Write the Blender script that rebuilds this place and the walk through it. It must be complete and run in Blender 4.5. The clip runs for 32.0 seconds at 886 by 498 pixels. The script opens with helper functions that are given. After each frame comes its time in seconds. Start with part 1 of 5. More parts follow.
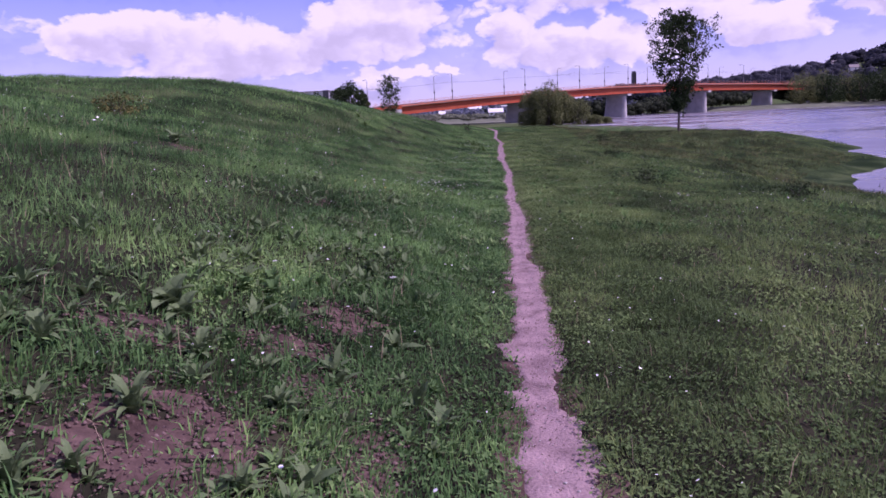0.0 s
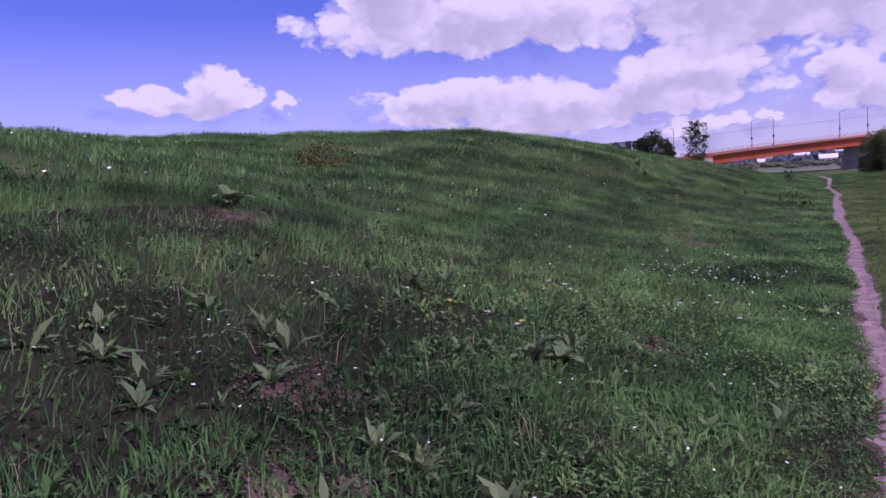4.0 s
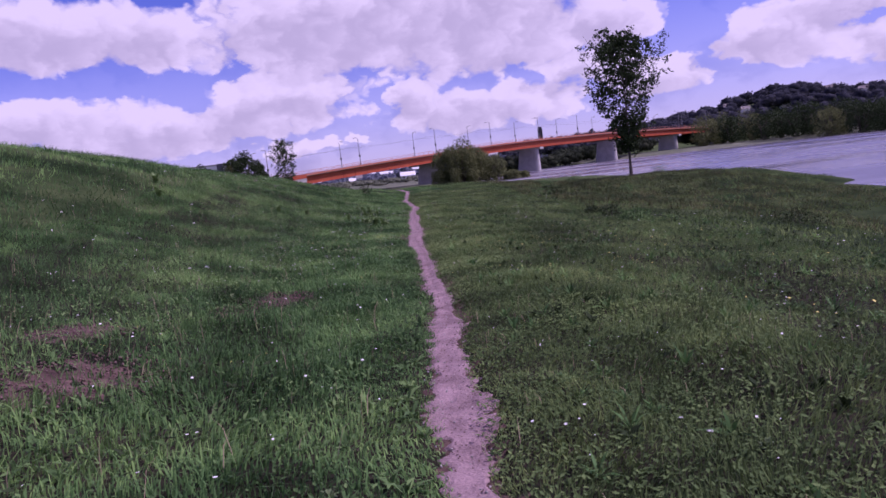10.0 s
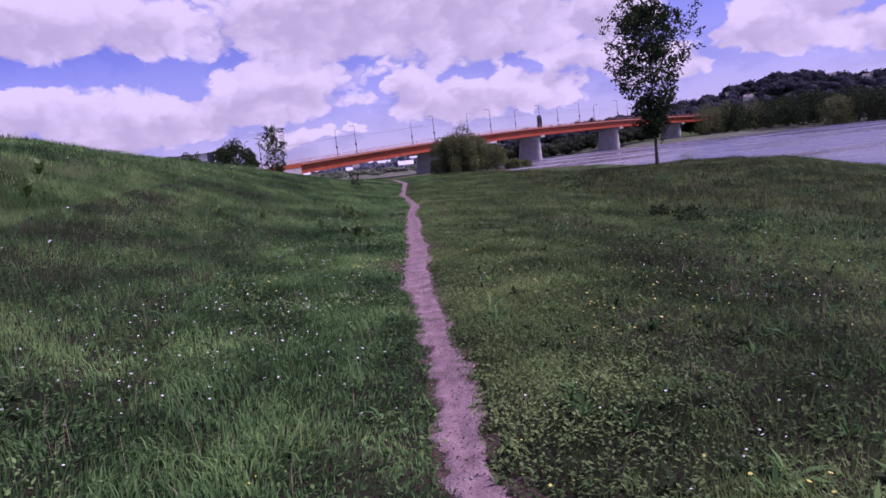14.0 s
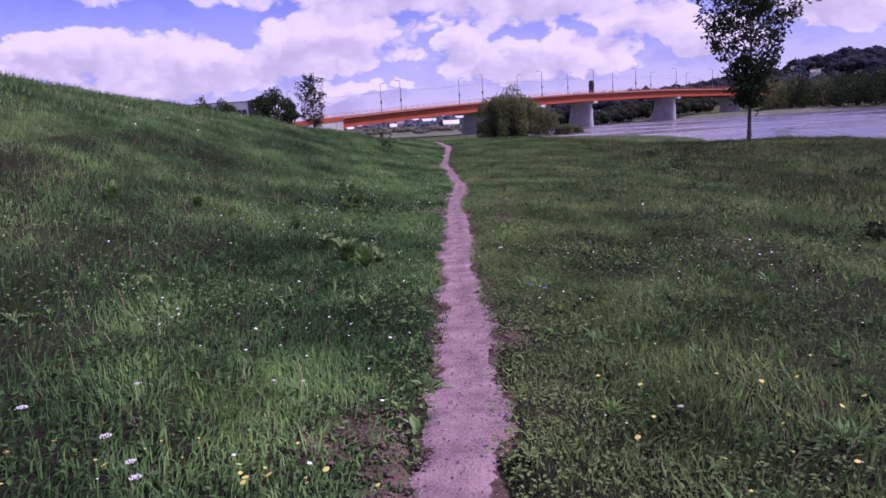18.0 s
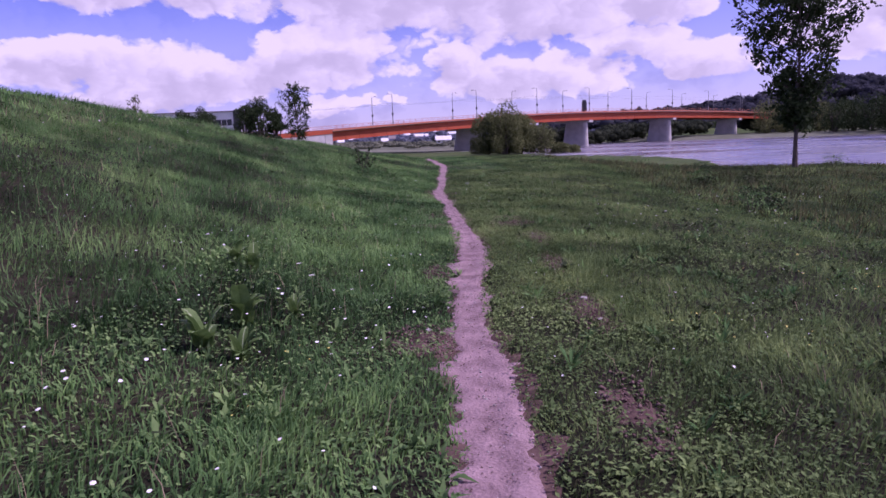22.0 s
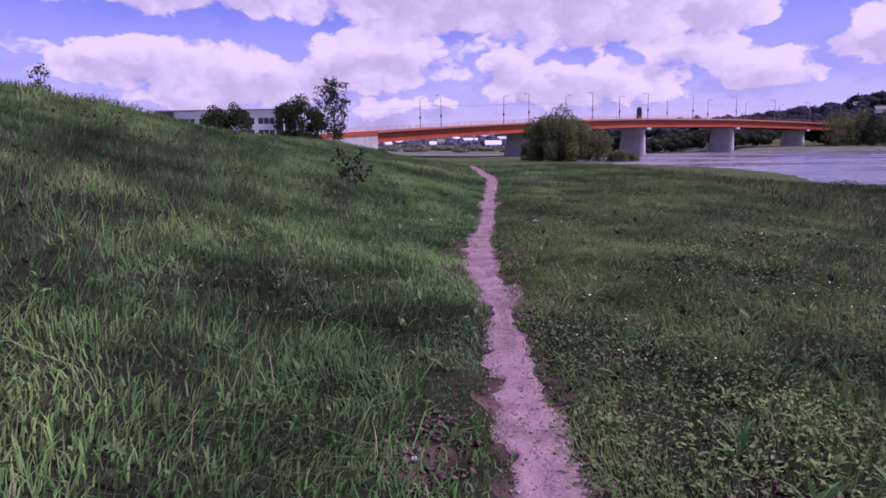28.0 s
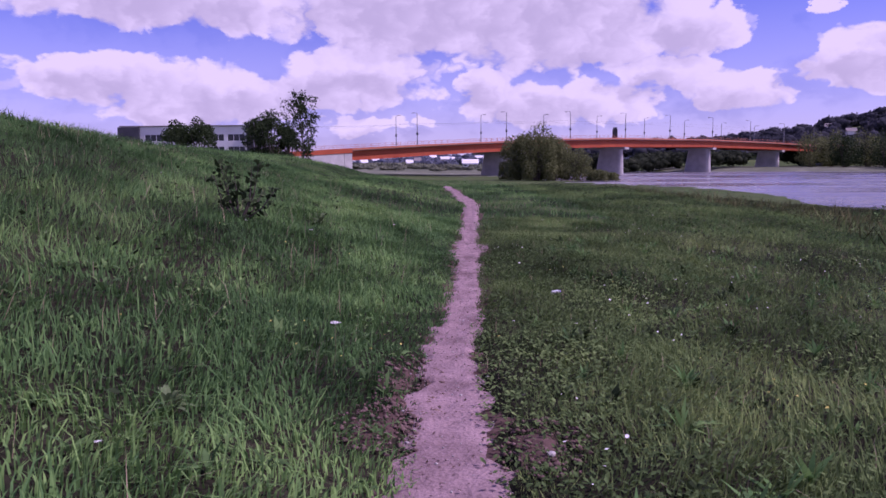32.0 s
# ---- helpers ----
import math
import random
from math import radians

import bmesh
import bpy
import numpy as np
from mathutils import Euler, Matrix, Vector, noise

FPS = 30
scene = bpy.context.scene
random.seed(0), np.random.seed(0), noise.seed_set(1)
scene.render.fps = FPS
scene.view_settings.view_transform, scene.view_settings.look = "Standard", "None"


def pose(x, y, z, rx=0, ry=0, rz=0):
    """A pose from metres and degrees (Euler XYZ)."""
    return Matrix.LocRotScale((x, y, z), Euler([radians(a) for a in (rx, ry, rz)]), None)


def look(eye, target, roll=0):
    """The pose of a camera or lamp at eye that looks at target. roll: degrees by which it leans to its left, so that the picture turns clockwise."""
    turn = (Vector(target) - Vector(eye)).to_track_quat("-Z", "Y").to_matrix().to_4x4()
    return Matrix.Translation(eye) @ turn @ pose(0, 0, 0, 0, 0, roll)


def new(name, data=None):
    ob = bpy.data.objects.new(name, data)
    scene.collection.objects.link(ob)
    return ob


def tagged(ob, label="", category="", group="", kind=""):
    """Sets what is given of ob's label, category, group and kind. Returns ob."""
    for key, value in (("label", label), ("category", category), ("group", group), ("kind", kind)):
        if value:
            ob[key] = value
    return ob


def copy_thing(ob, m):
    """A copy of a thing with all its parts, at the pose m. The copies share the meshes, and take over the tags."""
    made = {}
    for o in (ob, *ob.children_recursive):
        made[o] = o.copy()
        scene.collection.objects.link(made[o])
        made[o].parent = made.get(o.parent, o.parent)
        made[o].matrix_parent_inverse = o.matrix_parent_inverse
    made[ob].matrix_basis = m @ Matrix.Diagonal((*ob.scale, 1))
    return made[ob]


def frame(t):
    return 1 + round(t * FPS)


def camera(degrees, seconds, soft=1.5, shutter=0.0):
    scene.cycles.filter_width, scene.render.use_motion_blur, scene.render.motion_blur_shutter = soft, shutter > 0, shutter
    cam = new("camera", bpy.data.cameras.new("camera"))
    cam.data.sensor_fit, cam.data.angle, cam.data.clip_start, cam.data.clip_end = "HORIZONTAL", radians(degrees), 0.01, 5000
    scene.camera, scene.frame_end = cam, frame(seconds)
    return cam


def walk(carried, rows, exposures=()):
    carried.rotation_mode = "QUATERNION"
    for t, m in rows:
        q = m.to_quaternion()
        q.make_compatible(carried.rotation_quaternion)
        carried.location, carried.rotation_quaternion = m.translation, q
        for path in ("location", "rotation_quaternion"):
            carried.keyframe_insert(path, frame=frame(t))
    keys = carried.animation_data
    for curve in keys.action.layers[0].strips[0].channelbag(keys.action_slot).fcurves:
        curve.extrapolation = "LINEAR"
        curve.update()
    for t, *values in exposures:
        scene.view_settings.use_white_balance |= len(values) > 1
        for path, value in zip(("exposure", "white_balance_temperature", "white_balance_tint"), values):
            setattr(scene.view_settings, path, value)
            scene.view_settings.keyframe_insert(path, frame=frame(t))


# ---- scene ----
# ---- camera and walk: seconds, x, y, z, yaw, pitch, roll ----
PATH = [
    (0, 0.000, 0.001, 1.980, 3.82, -10.81, 2.55),
    (0.5, -0.005, 0.851, 1.942, 4.69, -8.82, 2.91),
    (1, -0.009, 1.706, 1.907, 10.65, -8.95, 0.56),
    (1.5, -0.007, 2.568, 1.877, 12.64, -9.04, 3.95),
    (2, -0.006, 3.442, 1.852, 18.65, -7.05, 2.39),
    (2.5, -0.010, 4.331, 1.827, 23.25, -3.95, 2.18),
    (4.5, -0.076, 7.972, 1.725, 28.20, -5.53, 4.08),
    (5, -0.124, 8.855, 1.682, 26.02, -2.49, 3.50),
    (5.5, -0.090, 9.719, 1.610, 22.70, -1.98, 5.09),
    (6, 0.023, 10.564, 1.572, 16.07, -3.36, 2.93),
    (6.5, 0.085, 11.361, 1.547, 8.74, -6.30, 0.55),
    (7, 0.180, 12.200, 1.492, 6.63, -5.89, -0.01),
    (7.5, 0.218, 13.041, 1.443, 1.39, -4.39, 1.08),
    (8, 0.231, 13.876, 1.414, -2.91, -5.89, 1.94),
    (8.5, 0.257, 14.698, 1.387, -7.40, -8.21, 2.37),
    (9, 0.275, 15.514, 1.355, -7.29, -7.66, 5.37),
    (9.5, 0.295, 16.329, 1.315, -4.23, -6.40, 6.55),
    (10, 0.304, 17.149, 1.280, -3.16, -6.24, 6.62),
    (10.5, 0.311, 17.978, 1.258, -3.56, -7.83, 6.33),
    (11, 0.310, 18.814, 1.248, -2.08, -6.64, 4.96),
    (11.5, 0.293, 19.657, 1.243, -3.73, -4.03, 6.78),
    (12, 0.282, 20.501, 1.231, -1.40, -7.13, 4.76),
    (12.5, 0.288, 21.348, 1.217, -2.03, -5.94, 6.94),
    (13, 0.302, 22.207, 1.209, -2.63, -6.41, 6.84),
    (13.5, 0.338, 23.079, 1.225, -0.62, -6.73, 5.75),
    (14, 0.369, 23.970, 1.245, -3.32, -7.12, 6.59),
    (14.5, 0.411, 24.871, 1.256, -1.82, -6.44, 4.58),
    (16.5, 0.427, 28.606, 1.261, -0.67, -8.06, 2.70),
    (17, 0.430, 29.507, 1.271, 0.17, -9.76, 0.46),
    (17.5, 0.412, 30.375, 1.271, 0.72, -10.01, 1.35),
    (18, 0.430, 31.228, 1.275, 0.33, -9.94, 3.50),
    (18.5, 0.404, 32.084, 1.242, 1.03, -9.09, 3.30),
    (19, 0.370, 32.971, 1.235, -1.80, -8.29, 3.46),
    (19.5, 0.352, 33.862, 1.216, -0.83, -9.94, 2.36),
    (20, 0.308, 34.779, 1.225, -1.25, -10.01, 2.14),
    (20.5, 0.281, 35.680, 1.240, -0.06, -9.26, 3.77),
    (21, 0.260, 36.536, 1.237, -0.54, -7.52, 3.07),
    (21.5, 0.262, 37.399, 1.219, -1.83, -7.32, 4.45),
    (22, 0.278, 38.280, 1.215, -0.31, -8.73, 2.12),
    (22.5, 0.298, 39.160, 1.198, -0.55, -10.22, 2.13),
    (23, 0.333, 40.037, 1.166, 0.81, -7.62, 2.41),
    (23.5, 0.334, 40.907, 1.100, -0.40, -6.36, 0.18),
    (24, 0.319, 41.819, 1.072, 1.16, -5.64, 2.31),
    (24.5, 0.310, 42.711, 1.111, 3.59, -7.49, 0.06),
    (26.5, 0.335, 45.800, 1.074, 2.01, -7.49, 1.94),
    (27, 0.331, 46.515, 1.081, 2.69, -8.01, 0.23),
    (27.5, 0.332, 47.192, 1.098, -0.67, -8.33, 0.99),
    (28, 0.337, 47.842, 1.103, 3.65, -8.29, 0.72),
    (28.5, 0.361, 48.477, 1.090, 1.89, -7.04, 1.78),
    (29, 0.383, 49.100, 1.069, 2.10, -8.34, 1.60),
    (29.5, 0.366, 49.712, 1.056, 1.30, -6.75, -1.44),
    (30, 0.355, 50.322, 1.058, 1.25, -6.43, 0.06),
    (30.5, 0.341, 50.932, 1.061, 2.81, -8.73, -0.88),
    (31, 0.328, 51.542, 1.055, 1.39, -9.50, -1.28),
    (31.5, 0.331, 52.152, 1.034, 1.83, -7.41, 1.01),
    (32, 0.304, 52.754, 1.015, 1.82, -6.82, 0.38),
]

cam = camera(63.95, 32.0, soft=1.6)
walk(cam, [(t, pose(x, y, z, 90 + p, r, w)) for t, x, y, z, w, p, r in PATH],
     [(0, -0.05, 5850, 58), (1, -0.15, 5800, 57), (2, -0.17, 5750, 56), (4.5, -0.36, 5750, 55), (6, -0.46, 5750, 55), (8, -0.28, 5800, 58), (12, -0.4, 5850, 60), (14, -0.35, 5850, 60), (17, -0.28, 5850, 60), (18, -0.17, 5850, 57), (20, -0.1, 5850, 58), (22, -0.17, 5850, 60), (24, -0.27, 5850, 61), (28, -0.25, 5850, 63), (32, -0.3, 5850, 63)])

# ---- world, sun ----
SUN_AZ, SUN_EL = 98.0, 50.0        # degrees to the right of the walk, above the horizon
world = bpy.data.worlds.new("world")
scene.world = world
world.use_nodes = True
WT = world.node_tree
WT.nodes.clear()


def wn(kind, **props):
    n = WT.nodes.new(kind)
    for k, v in props.items():
        setattr(n, k, v)
    return n


def wmath(op, a, b=None, c=None, clamp=False):
    n = wn("ShaderNodeMath", operation=op)
    n.use_clamp = clamp
    for i, v in enumerate((a, b, c)):
        if v is None:
            continue
        if isinstance(v, (int, float)):
            n.inputs[i].default_value = v
        else:
            WT.links.new(v, n.inputs[i])
    return n.outputs[0]


def build_sky():
    L = WT.links.new
    sky = wn("ShaderNodeTexSky", sky_type="NISHITA")
    sky.sun_disc = False
    sky.sun_elevation = radians(SUN_EL)
    sky.sun_rotation = radians(SUN_AZ)
    sky.air_density, sky.dust_density, sky.ozone_density = 1.0, 0.6, 1.5
    geo = wn("ShaderNodeTexCoord")
    sep = wn("ShaderNodeSeparateXYZ")
    L(geo.outputs["Generated"], sep.inputs[0])
    x, y, z = sep.outputs
    az = wmath("MULTIPLY", wmath("ARCTAN2", x, y), 180 / math.pi)
    el = wmath("MULTIPLY", wmath("ARCSINE", z), 180 / math.pi)
    # cumulus banks: azimuth, elevation, half width, half height, in degrees
    banks = [(-25.2, 12.3, 13.0, 2.3), (-30.9, 14.3, 4.5, 2.1), (-17.4, 11.8, 4.0, 2.4), (-6.1, 12.1, 8.5, 4.0), (6.3, 12.0, 11.7, 5.0), (-8.1, 7.4, 6.8, 1.4),
             (-25.4, 6.4, 9.0, 1.9), (-13.0, 5.7, 10.3, 1.5), (-44.6, 8.0, 3.1, 1.6), (-49.3, 7.6, 4.0, 0.8), (-40.0, 7.1, 0.9, 0.8), (1.7, 6.3, 2.3, 1.3),
             (7.0, 4.7, 8.5, 1.8), (-8.2, 3.1, 3.6, 0.9), (-3.3, 3.5, 1.0, 0.7), (-17.4, 5.4, 6.0, 1.8), (15.3, 6.7, 4.0, 1.3), (17.7, 9.9, 3.4, 2.1),
             (10.1, 8.8, 7.2, 1.2), (28.8, 7.0, 4.7, 2.3), (20.6, 5.3, 4.5, 1.5), (25.5, 11.0, 1.0, 0.7), (-2.7, 11.4, 13.5, 3.0), (-21.3, 3.8, 6.0, 1.3),
             (34, 8.5, 4, 1.5), (38, 5.5, 7, 1.8), (47, 8, 6, 2.2), (12, 19, 16, 3.0), (-14, 20, 10, 2.0)]
    comb = wn("ShaderNodeCombineXYZ")
    L(az, comb.inputs[0])
    L(el, comb.inputs[1])
    stretch = wn("ShaderNodeVectorMath", operation="MULTIPLY")
    L(comb.outputs[0], stretch.inputs[0])
    stretch.inputs[1].default_value = (1.0, 1.6, 1.0)
    n1 = wn("ShaderNodeTexNoise")
    L(stretch.outputs[0], n1.inputs["Vector"])
    n1.inputs["Scale"].default_value, n1.inputs["Detail"].default_value, n1.inputs["Roughness"].default_value = 0.36, 8, 0.54
    off = wn("ShaderNodeVectorMath", operation="SUBTRACT")
    L(n1.outputs["Color"], off.inputs[0])
    off.inputs[1].default_value = (0.5, 0.5, 0.5)
    warp = wn("ShaderNodeVectorMath", operation="MULTIPLY_ADD")
    L(off.outputs[0], warp.inputs[0])
    warp.inputs[1].default_value = (6.0, 2.6, 0.0)
    L(comb.outputs[0], warp.inputs[2])

    # billows: round puffs at two sizes
    puffs = None
    for size, amp in ((0.34, 0.80), (0.85, 0.50)):
        vo = wn("ShaderNodeTexVoronoi", voronoi_dimensions="2D", feature="SMOOTH_F1")
        L(warp.outputs[0], vo.inputs["Vector"])
        vo.inputs["Scale"].default_value, vo.inputs["Smoothness"].default_value = size, 0.25
        p = wmath("MULTIPLY", wmath("SUBTRACT", 0.42, vo.outputs["Distance"]), amp)
        puffs = p if puffs is None else wmath("ADD", puffs, p)

    def density(src):
        best = None
        for a, e, w, h in banks:
            d = wn("ShaderNodeVectorMath", operation="SUBTRACT")
            L(src, d.inputs[0])
            d.inputs[1].default_value = (a, e, 0)
            m = wn("ShaderNodeVectorMath", operation="MULTIPLY")
            L(d.outputs[0], m.inputs[0])
            m.inputs[1].default_value = (1 / w, 1 / h, 0)
            q = wn("ShaderNodeVectorMath", operation="DOT_PRODUCT")
            L(m.outputs[0], q.inputs[0])
            L(m.outputs[0], q.inputs[1])
            best = q.outputs["Value"] if best is None else wmath("SMOOTH_MIN", best, q.outputs["Value"], 0.35)
        return wmath("ADD", wmath("SUBTRACT", 0.98, best), puffs)

    above = wn("ShaderNodeVectorMath", operation="ADD")
    L(warp.outputs[0], above.inputs[0])
    above.inputs[1].default_value = (0.9, 1.1, 0)
    body = density(warp.outputs[0])
    upper = density(above.outputs[0])
    # the rest of the sky: scattered fair-weather cloud
    n3 = wn("ShaderNodeTexNoise")
    L(geo.outputs["Generated"], n3.inputs["Vector"])
    n3.inputs["Scale"].default_value, n3.inputs["Detail"].default_value = 2.2, 4
    far = wmath("MULTIPLY", wmath("SUBTRACT", n3.outputs[0], 0.53), 6.0)
    high = wmath("MULTIPLY", wmath("SUBTRACT", wmath("ABSOLUTE", az), 54), 0.1, clamp=True)
    high = wmath("MAXIMUM", high, wmath("MULTIPLY", wmath("SUBTRACT", el, 22), 0.12, clamp=True))
    low = wmath("SUBTRACT", 1.0, high)
    body = wmath("ADD", wmath("MULTIPLY", wmath("MAXIMUM", body, -1.0), low), wmath("MULTIPLY", far, high))
    alpha = wn("ShaderNodeMapRange", interpolation_type="SMOOTHSTEP")
    L(body, alpha.inputs["Value"])
    alpha.inputs["From Min"].default_value, alpha.inputs["From Max"].default_value = -0.26, 0.30
    # thin veil towards the horizon
    haze = wmath("MULTIPLY", wmath("SUBTRACT", 1.0, wmath("MULTIPLY", el, 0.075), clamp=True), 0.55)
    cover = wmath("MAXIMUM", wmath("MULTIPLY", alpha.outputs[0], 0.96), haze)
    shade = wn("ShaderNodeMapRange", interpolation_type="SMOOTHSTEP")
    L(wmath("ADD", wmath("MULTIPLY", upper, low), wmath("ADD", wmath("MULTIPLY", wmath("SUBTRACT", n1.outputs[0], 0.5), 1.5), wmath("MULTIPLY", puffs, -2.0))), shade.inputs["Value"])
    shade.inputs["From Min"].default_value, shade.inputs["From Max"].default_value = -0.2, 1.35
    ccol = wn("ShaderNodeMixRGB")
    L(shade.outputs[0], ccol.inputs[0])
    ccol.inputs[1].default_value = CLOUD_LIT
    ccol.inputs[2].default_value = CLOUD_DIM
    skyc = wn("ShaderNodeVectorMath", operation="MULTIPLY")
    L(sky.outputs[0], skyc.inputs[0])
    skyc.inputs[1].default_value = SKY_GAIN
    mix = wn("ShaderNodeMixRGB")
    L(cover, mix.inputs[0])
    L(skyc.outputs[0], mix.inputs[1])
    L(ccol.outputs[0], mix.inputs[2])
    bg = wn("ShaderNodeBackground")
    L(mix.outputs[0], bg.inputs[0])
    bg.inputs[1].default_value = 0.1
    out = wn("ShaderNodeOutputWorld")
    L(bg.outputs[0], out.inputs[0])


SKY_GAIN = (0.68, 0.72, 1.45)
CLOUD_LIT = (9.1, 9.0, 9.5, 1)
CLOUD_DIM = (6.0, 5.9, 6.7, 1)
build_sky()
sun_data = bpy.data.lights.new("sun", "SUN")
sun_data.energy, sun_data.angle, sun_data.color = 4.7, radians(0.6), (1.0, 0.95, 0.87)
sun = new("sun", sun_data)
_a, _e = radians(SUN_AZ), radians(SUN_EL)
SUN_DIR = Vector((math.sin(_a) * math.cos(_e), math.cos(_a) * math.cos(_e), math.sin(_e)))
sun.matrix_world = look(SUN_DIR * 100, (0, 0, 0))

# ---- materials ----


def mat(name, c1, c2, scale=4.0, rough=0.8, bump=0.0, fine=40.0, island=0.0, spec=0.3, metal=0.0, c3=None, sss=0.0, stretch=None, patchy=False):
    """Two-scale noise between two or three colours; island: random tint of each loose piece."""
    m = bpy.data.materials.new(name)
    m.use_nodes = True
    t = m.node_tree
    b = t.nodes["Principled BSDF"]
    b.inputs["Roughness"].default_value = rough
    b.inputs["Metallic"].default_value = metal
    b.inputs["Specular IOR Level"].default_value = spec
    co = t.nodes.new("ShaderNodeTexCoord")
    src = co.outputs["Object"]
    if stretch:
        mp = t.nodes.new("ShaderNodeMapping")
        mp.inputs["Scale"].default_value = stretch
        t.links.new(src, mp.inputs[0])
        src = mp.outputs[0]
    na = t.nodes.new("ShaderNodeTexNoise")
    nb = t.nodes.new("ShaderNodeTexNoise")
    for n, s, dt in ((na, scale, 5), (nb, fine, 3)):
        n.inputs["Scale"].default_value = s
        n.inputs["Detail"].default_value = dt
        t.links.new(src, n.inputs["Vector"])
    ad = t.nodes.new("ShaderNodeMath")
    ad.operation = "MULTIPLY_ADD"
    t.links.new(nb.outputs[0], ad.inputs[0])
    ad.inputs[1].default_value = 0.55
    wide = na.outputs[0]
    if patchy:
        st = t.nodes.new("ShaderNodeMapRange")
        st.inputs["From Min"].default_value, st.inputs["From Max"].default_value = 0.30, 0.70
        t.links.new(wide, st.inputs["Value"])
        wide = st.outputs[0]
    t.links.new(wide, ad.inputs[2])
    val = ad.outputs[0]
    lo, hi = 0.5, 1.05
    if island:
        g = t.nodes.new("ShaderNodeNewGeometry")
        a2 = t.nodes.new("ShaderNodeMath")
        a2.operation = "MULTIPLY_ADD"
        t.links.new(g.outputs["Random Per Island"], a2.inputs[0])
        a2.inputs[1].default_value = island
        t.links.new(val, a2.inputs[2])
        val = a2.outputs[0]
        hi += island
    rp = t.nodes.new("ShaderNodeMapRange")
    rp.inputs["From Min"].default_value, rp.inputs["From Max"].default_value = lo, hi
    t.links.new(val, rp.inputs["Value"])
    cr = t.nodes.new("ShaderNodeValToRGB")
    cr.color_ramp.elements[0].color = (*c1, 1)
    cr.color_ramp.elements[1].color = (*c2, 1)
    if c3:
        e = cr.color_ramp.elements.new(0.55)
        e.color = (*c3, 1)
    t.links.new(rp.outputs[0], cr.inputs[0])
    t.links.new(cr.outputs[0], b.inputs["Base Color"])
    if sss:
        tr = t.nodes.new("ShaderNodeBsdfTranslucent")
        t.links.new(cr.outputs[0], tr.inputs[0])
        mx = t.nodes.new("ShaderNodeMixShader")
        mx.inputs[0].default_value = sss
        t.links.new(b.outputs[0], mx.inputs[1])
        t.links.new(tr.outputs[0], mx.inputs[2])
        t.links.new(mx.outputs[0], t.nodes["Material Output"].inputs[0])
    if bump:
        bp = t.nodes.new("ShaderNodeBump")
        bp.inputs["Strength"].default_value = bump
        bp.inputs["Distance"].default_value = 0.02
        t.links.new(ad.outputs[0], bp.inputs["Height"])
        t.links.new(bp.outputs[0], b.inputs["Normal"])
    return m


M_GROUND = mat("meadow_ground", (0.038, 0.062, 0.022), (0.115, 0.142, 0.058), 0.02, 0.95, 0.6, 0.4, c3=(0.068, 0.098, 0.036), spec=0.05)
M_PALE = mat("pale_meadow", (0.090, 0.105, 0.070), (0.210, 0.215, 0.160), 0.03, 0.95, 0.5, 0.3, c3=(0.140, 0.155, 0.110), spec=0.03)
M_TURF = mat("turf", (0.012, 0.024, 0.008), (0.056, 0.080, 0.030), 0.35, 0.95, 0.8, 6.0, c3=(0.030, 0.050, 0.018), spec=0.03, patchy=True)
# dead thatch, its colour darkened further for the shade between grass blades
M_THATCH_SHADE = mat("shaded_thatch", (0.010, 0.011, 0.007), (0.044, 0.041, 0.026), 0.9, 0.95, 0.8, 14.0, c3=(0.022, 0.022, 0.014), spec=0.03)
M_GREY_LEAF = mat("grey_green_leaf", (0.062, 0.110, 0.044), (0.180, 0.250, 0.110), 6.0, 0.65, 0.2, 30.0, island=0.3, spec=0.15, sss=0.25)
M_DIRT = mat("dry_dirt", (0.135, 0.090, 0.092), (0.360, 0.254, 0.256), 5.0, 0.95, 0.9, 60.0, spec=0.1, c3=(0.262, 0.183, 0.186))
M_SOIL = mat("bare_soil", (0.040, 0.026, 0.022), (0.160, 0.104, 0.088), 3.0, 0.95, 1.0, 20.0, spec=0.05, c3=(0.090, 0.059, 0.050))
M_CRUMB = mat("soil_crumb", (0.055, 0.037, 0.031), (0.215, 0.148, 0.130), 3.0, 0.95, 0.5, 40.0, island=0.8, spec=0.05)
M_GRASS = mat("hill_grass", (0.024, 0.060, 0.019), (0.220, 0.385, 0.112), 0.45, 0.6, 0, 3.0, island=0.45, spec=0.10, c3=(0.094, 0.206, 0.063), sss=0.3, patchy=True)
M_GRASS_DRY = mat("trodden_grass", (0.034, 0.058, 0.020), (0.245, 0.335, 0.107), 0.45, 0.65, 0, 3.0, island=0.45, spec=0.08, c3=(0.114, 0.182, 0.058), sss=0.25, patchy=True)
M_ROUGH = mat("rough_bank_grass", (0.022, 0.028, 0.012), (0.205, 0.195, 0.085), 0.5, 0.7, 0, 3.0, island=0.5, spec=0.05, c3=(0.090, 0.098, 0.040), sss=0.2, patchy=True)
M_WEED = mat("weed_leaf", (0.026, 0.058, 0.020), (0.235, 0.370, 0.125), 0.5, 0.7, 0, 5.0, island=0.5, spec=0.08, c3=(0.100, 0.192, 0.064), sss=0.3, patchy=True)
M_CLOVER = mat("clover_leaf", (0.030, 0.056, 0.019), (0.220, 0.318, 0.108), 0.5, 0.7, 0, 5.0, island=0.45, spec=0.08, c3=(0.104, 0.172, 0.058), sss=0.3, patchy=True)
M_DOCK = mat("dock_leaf", (0.070, 0.142, 0.035), (0.165, 0.265, 0.078), 9.0, 0.6, 0.3, 40.0, spec=0.25, sss=0.35)
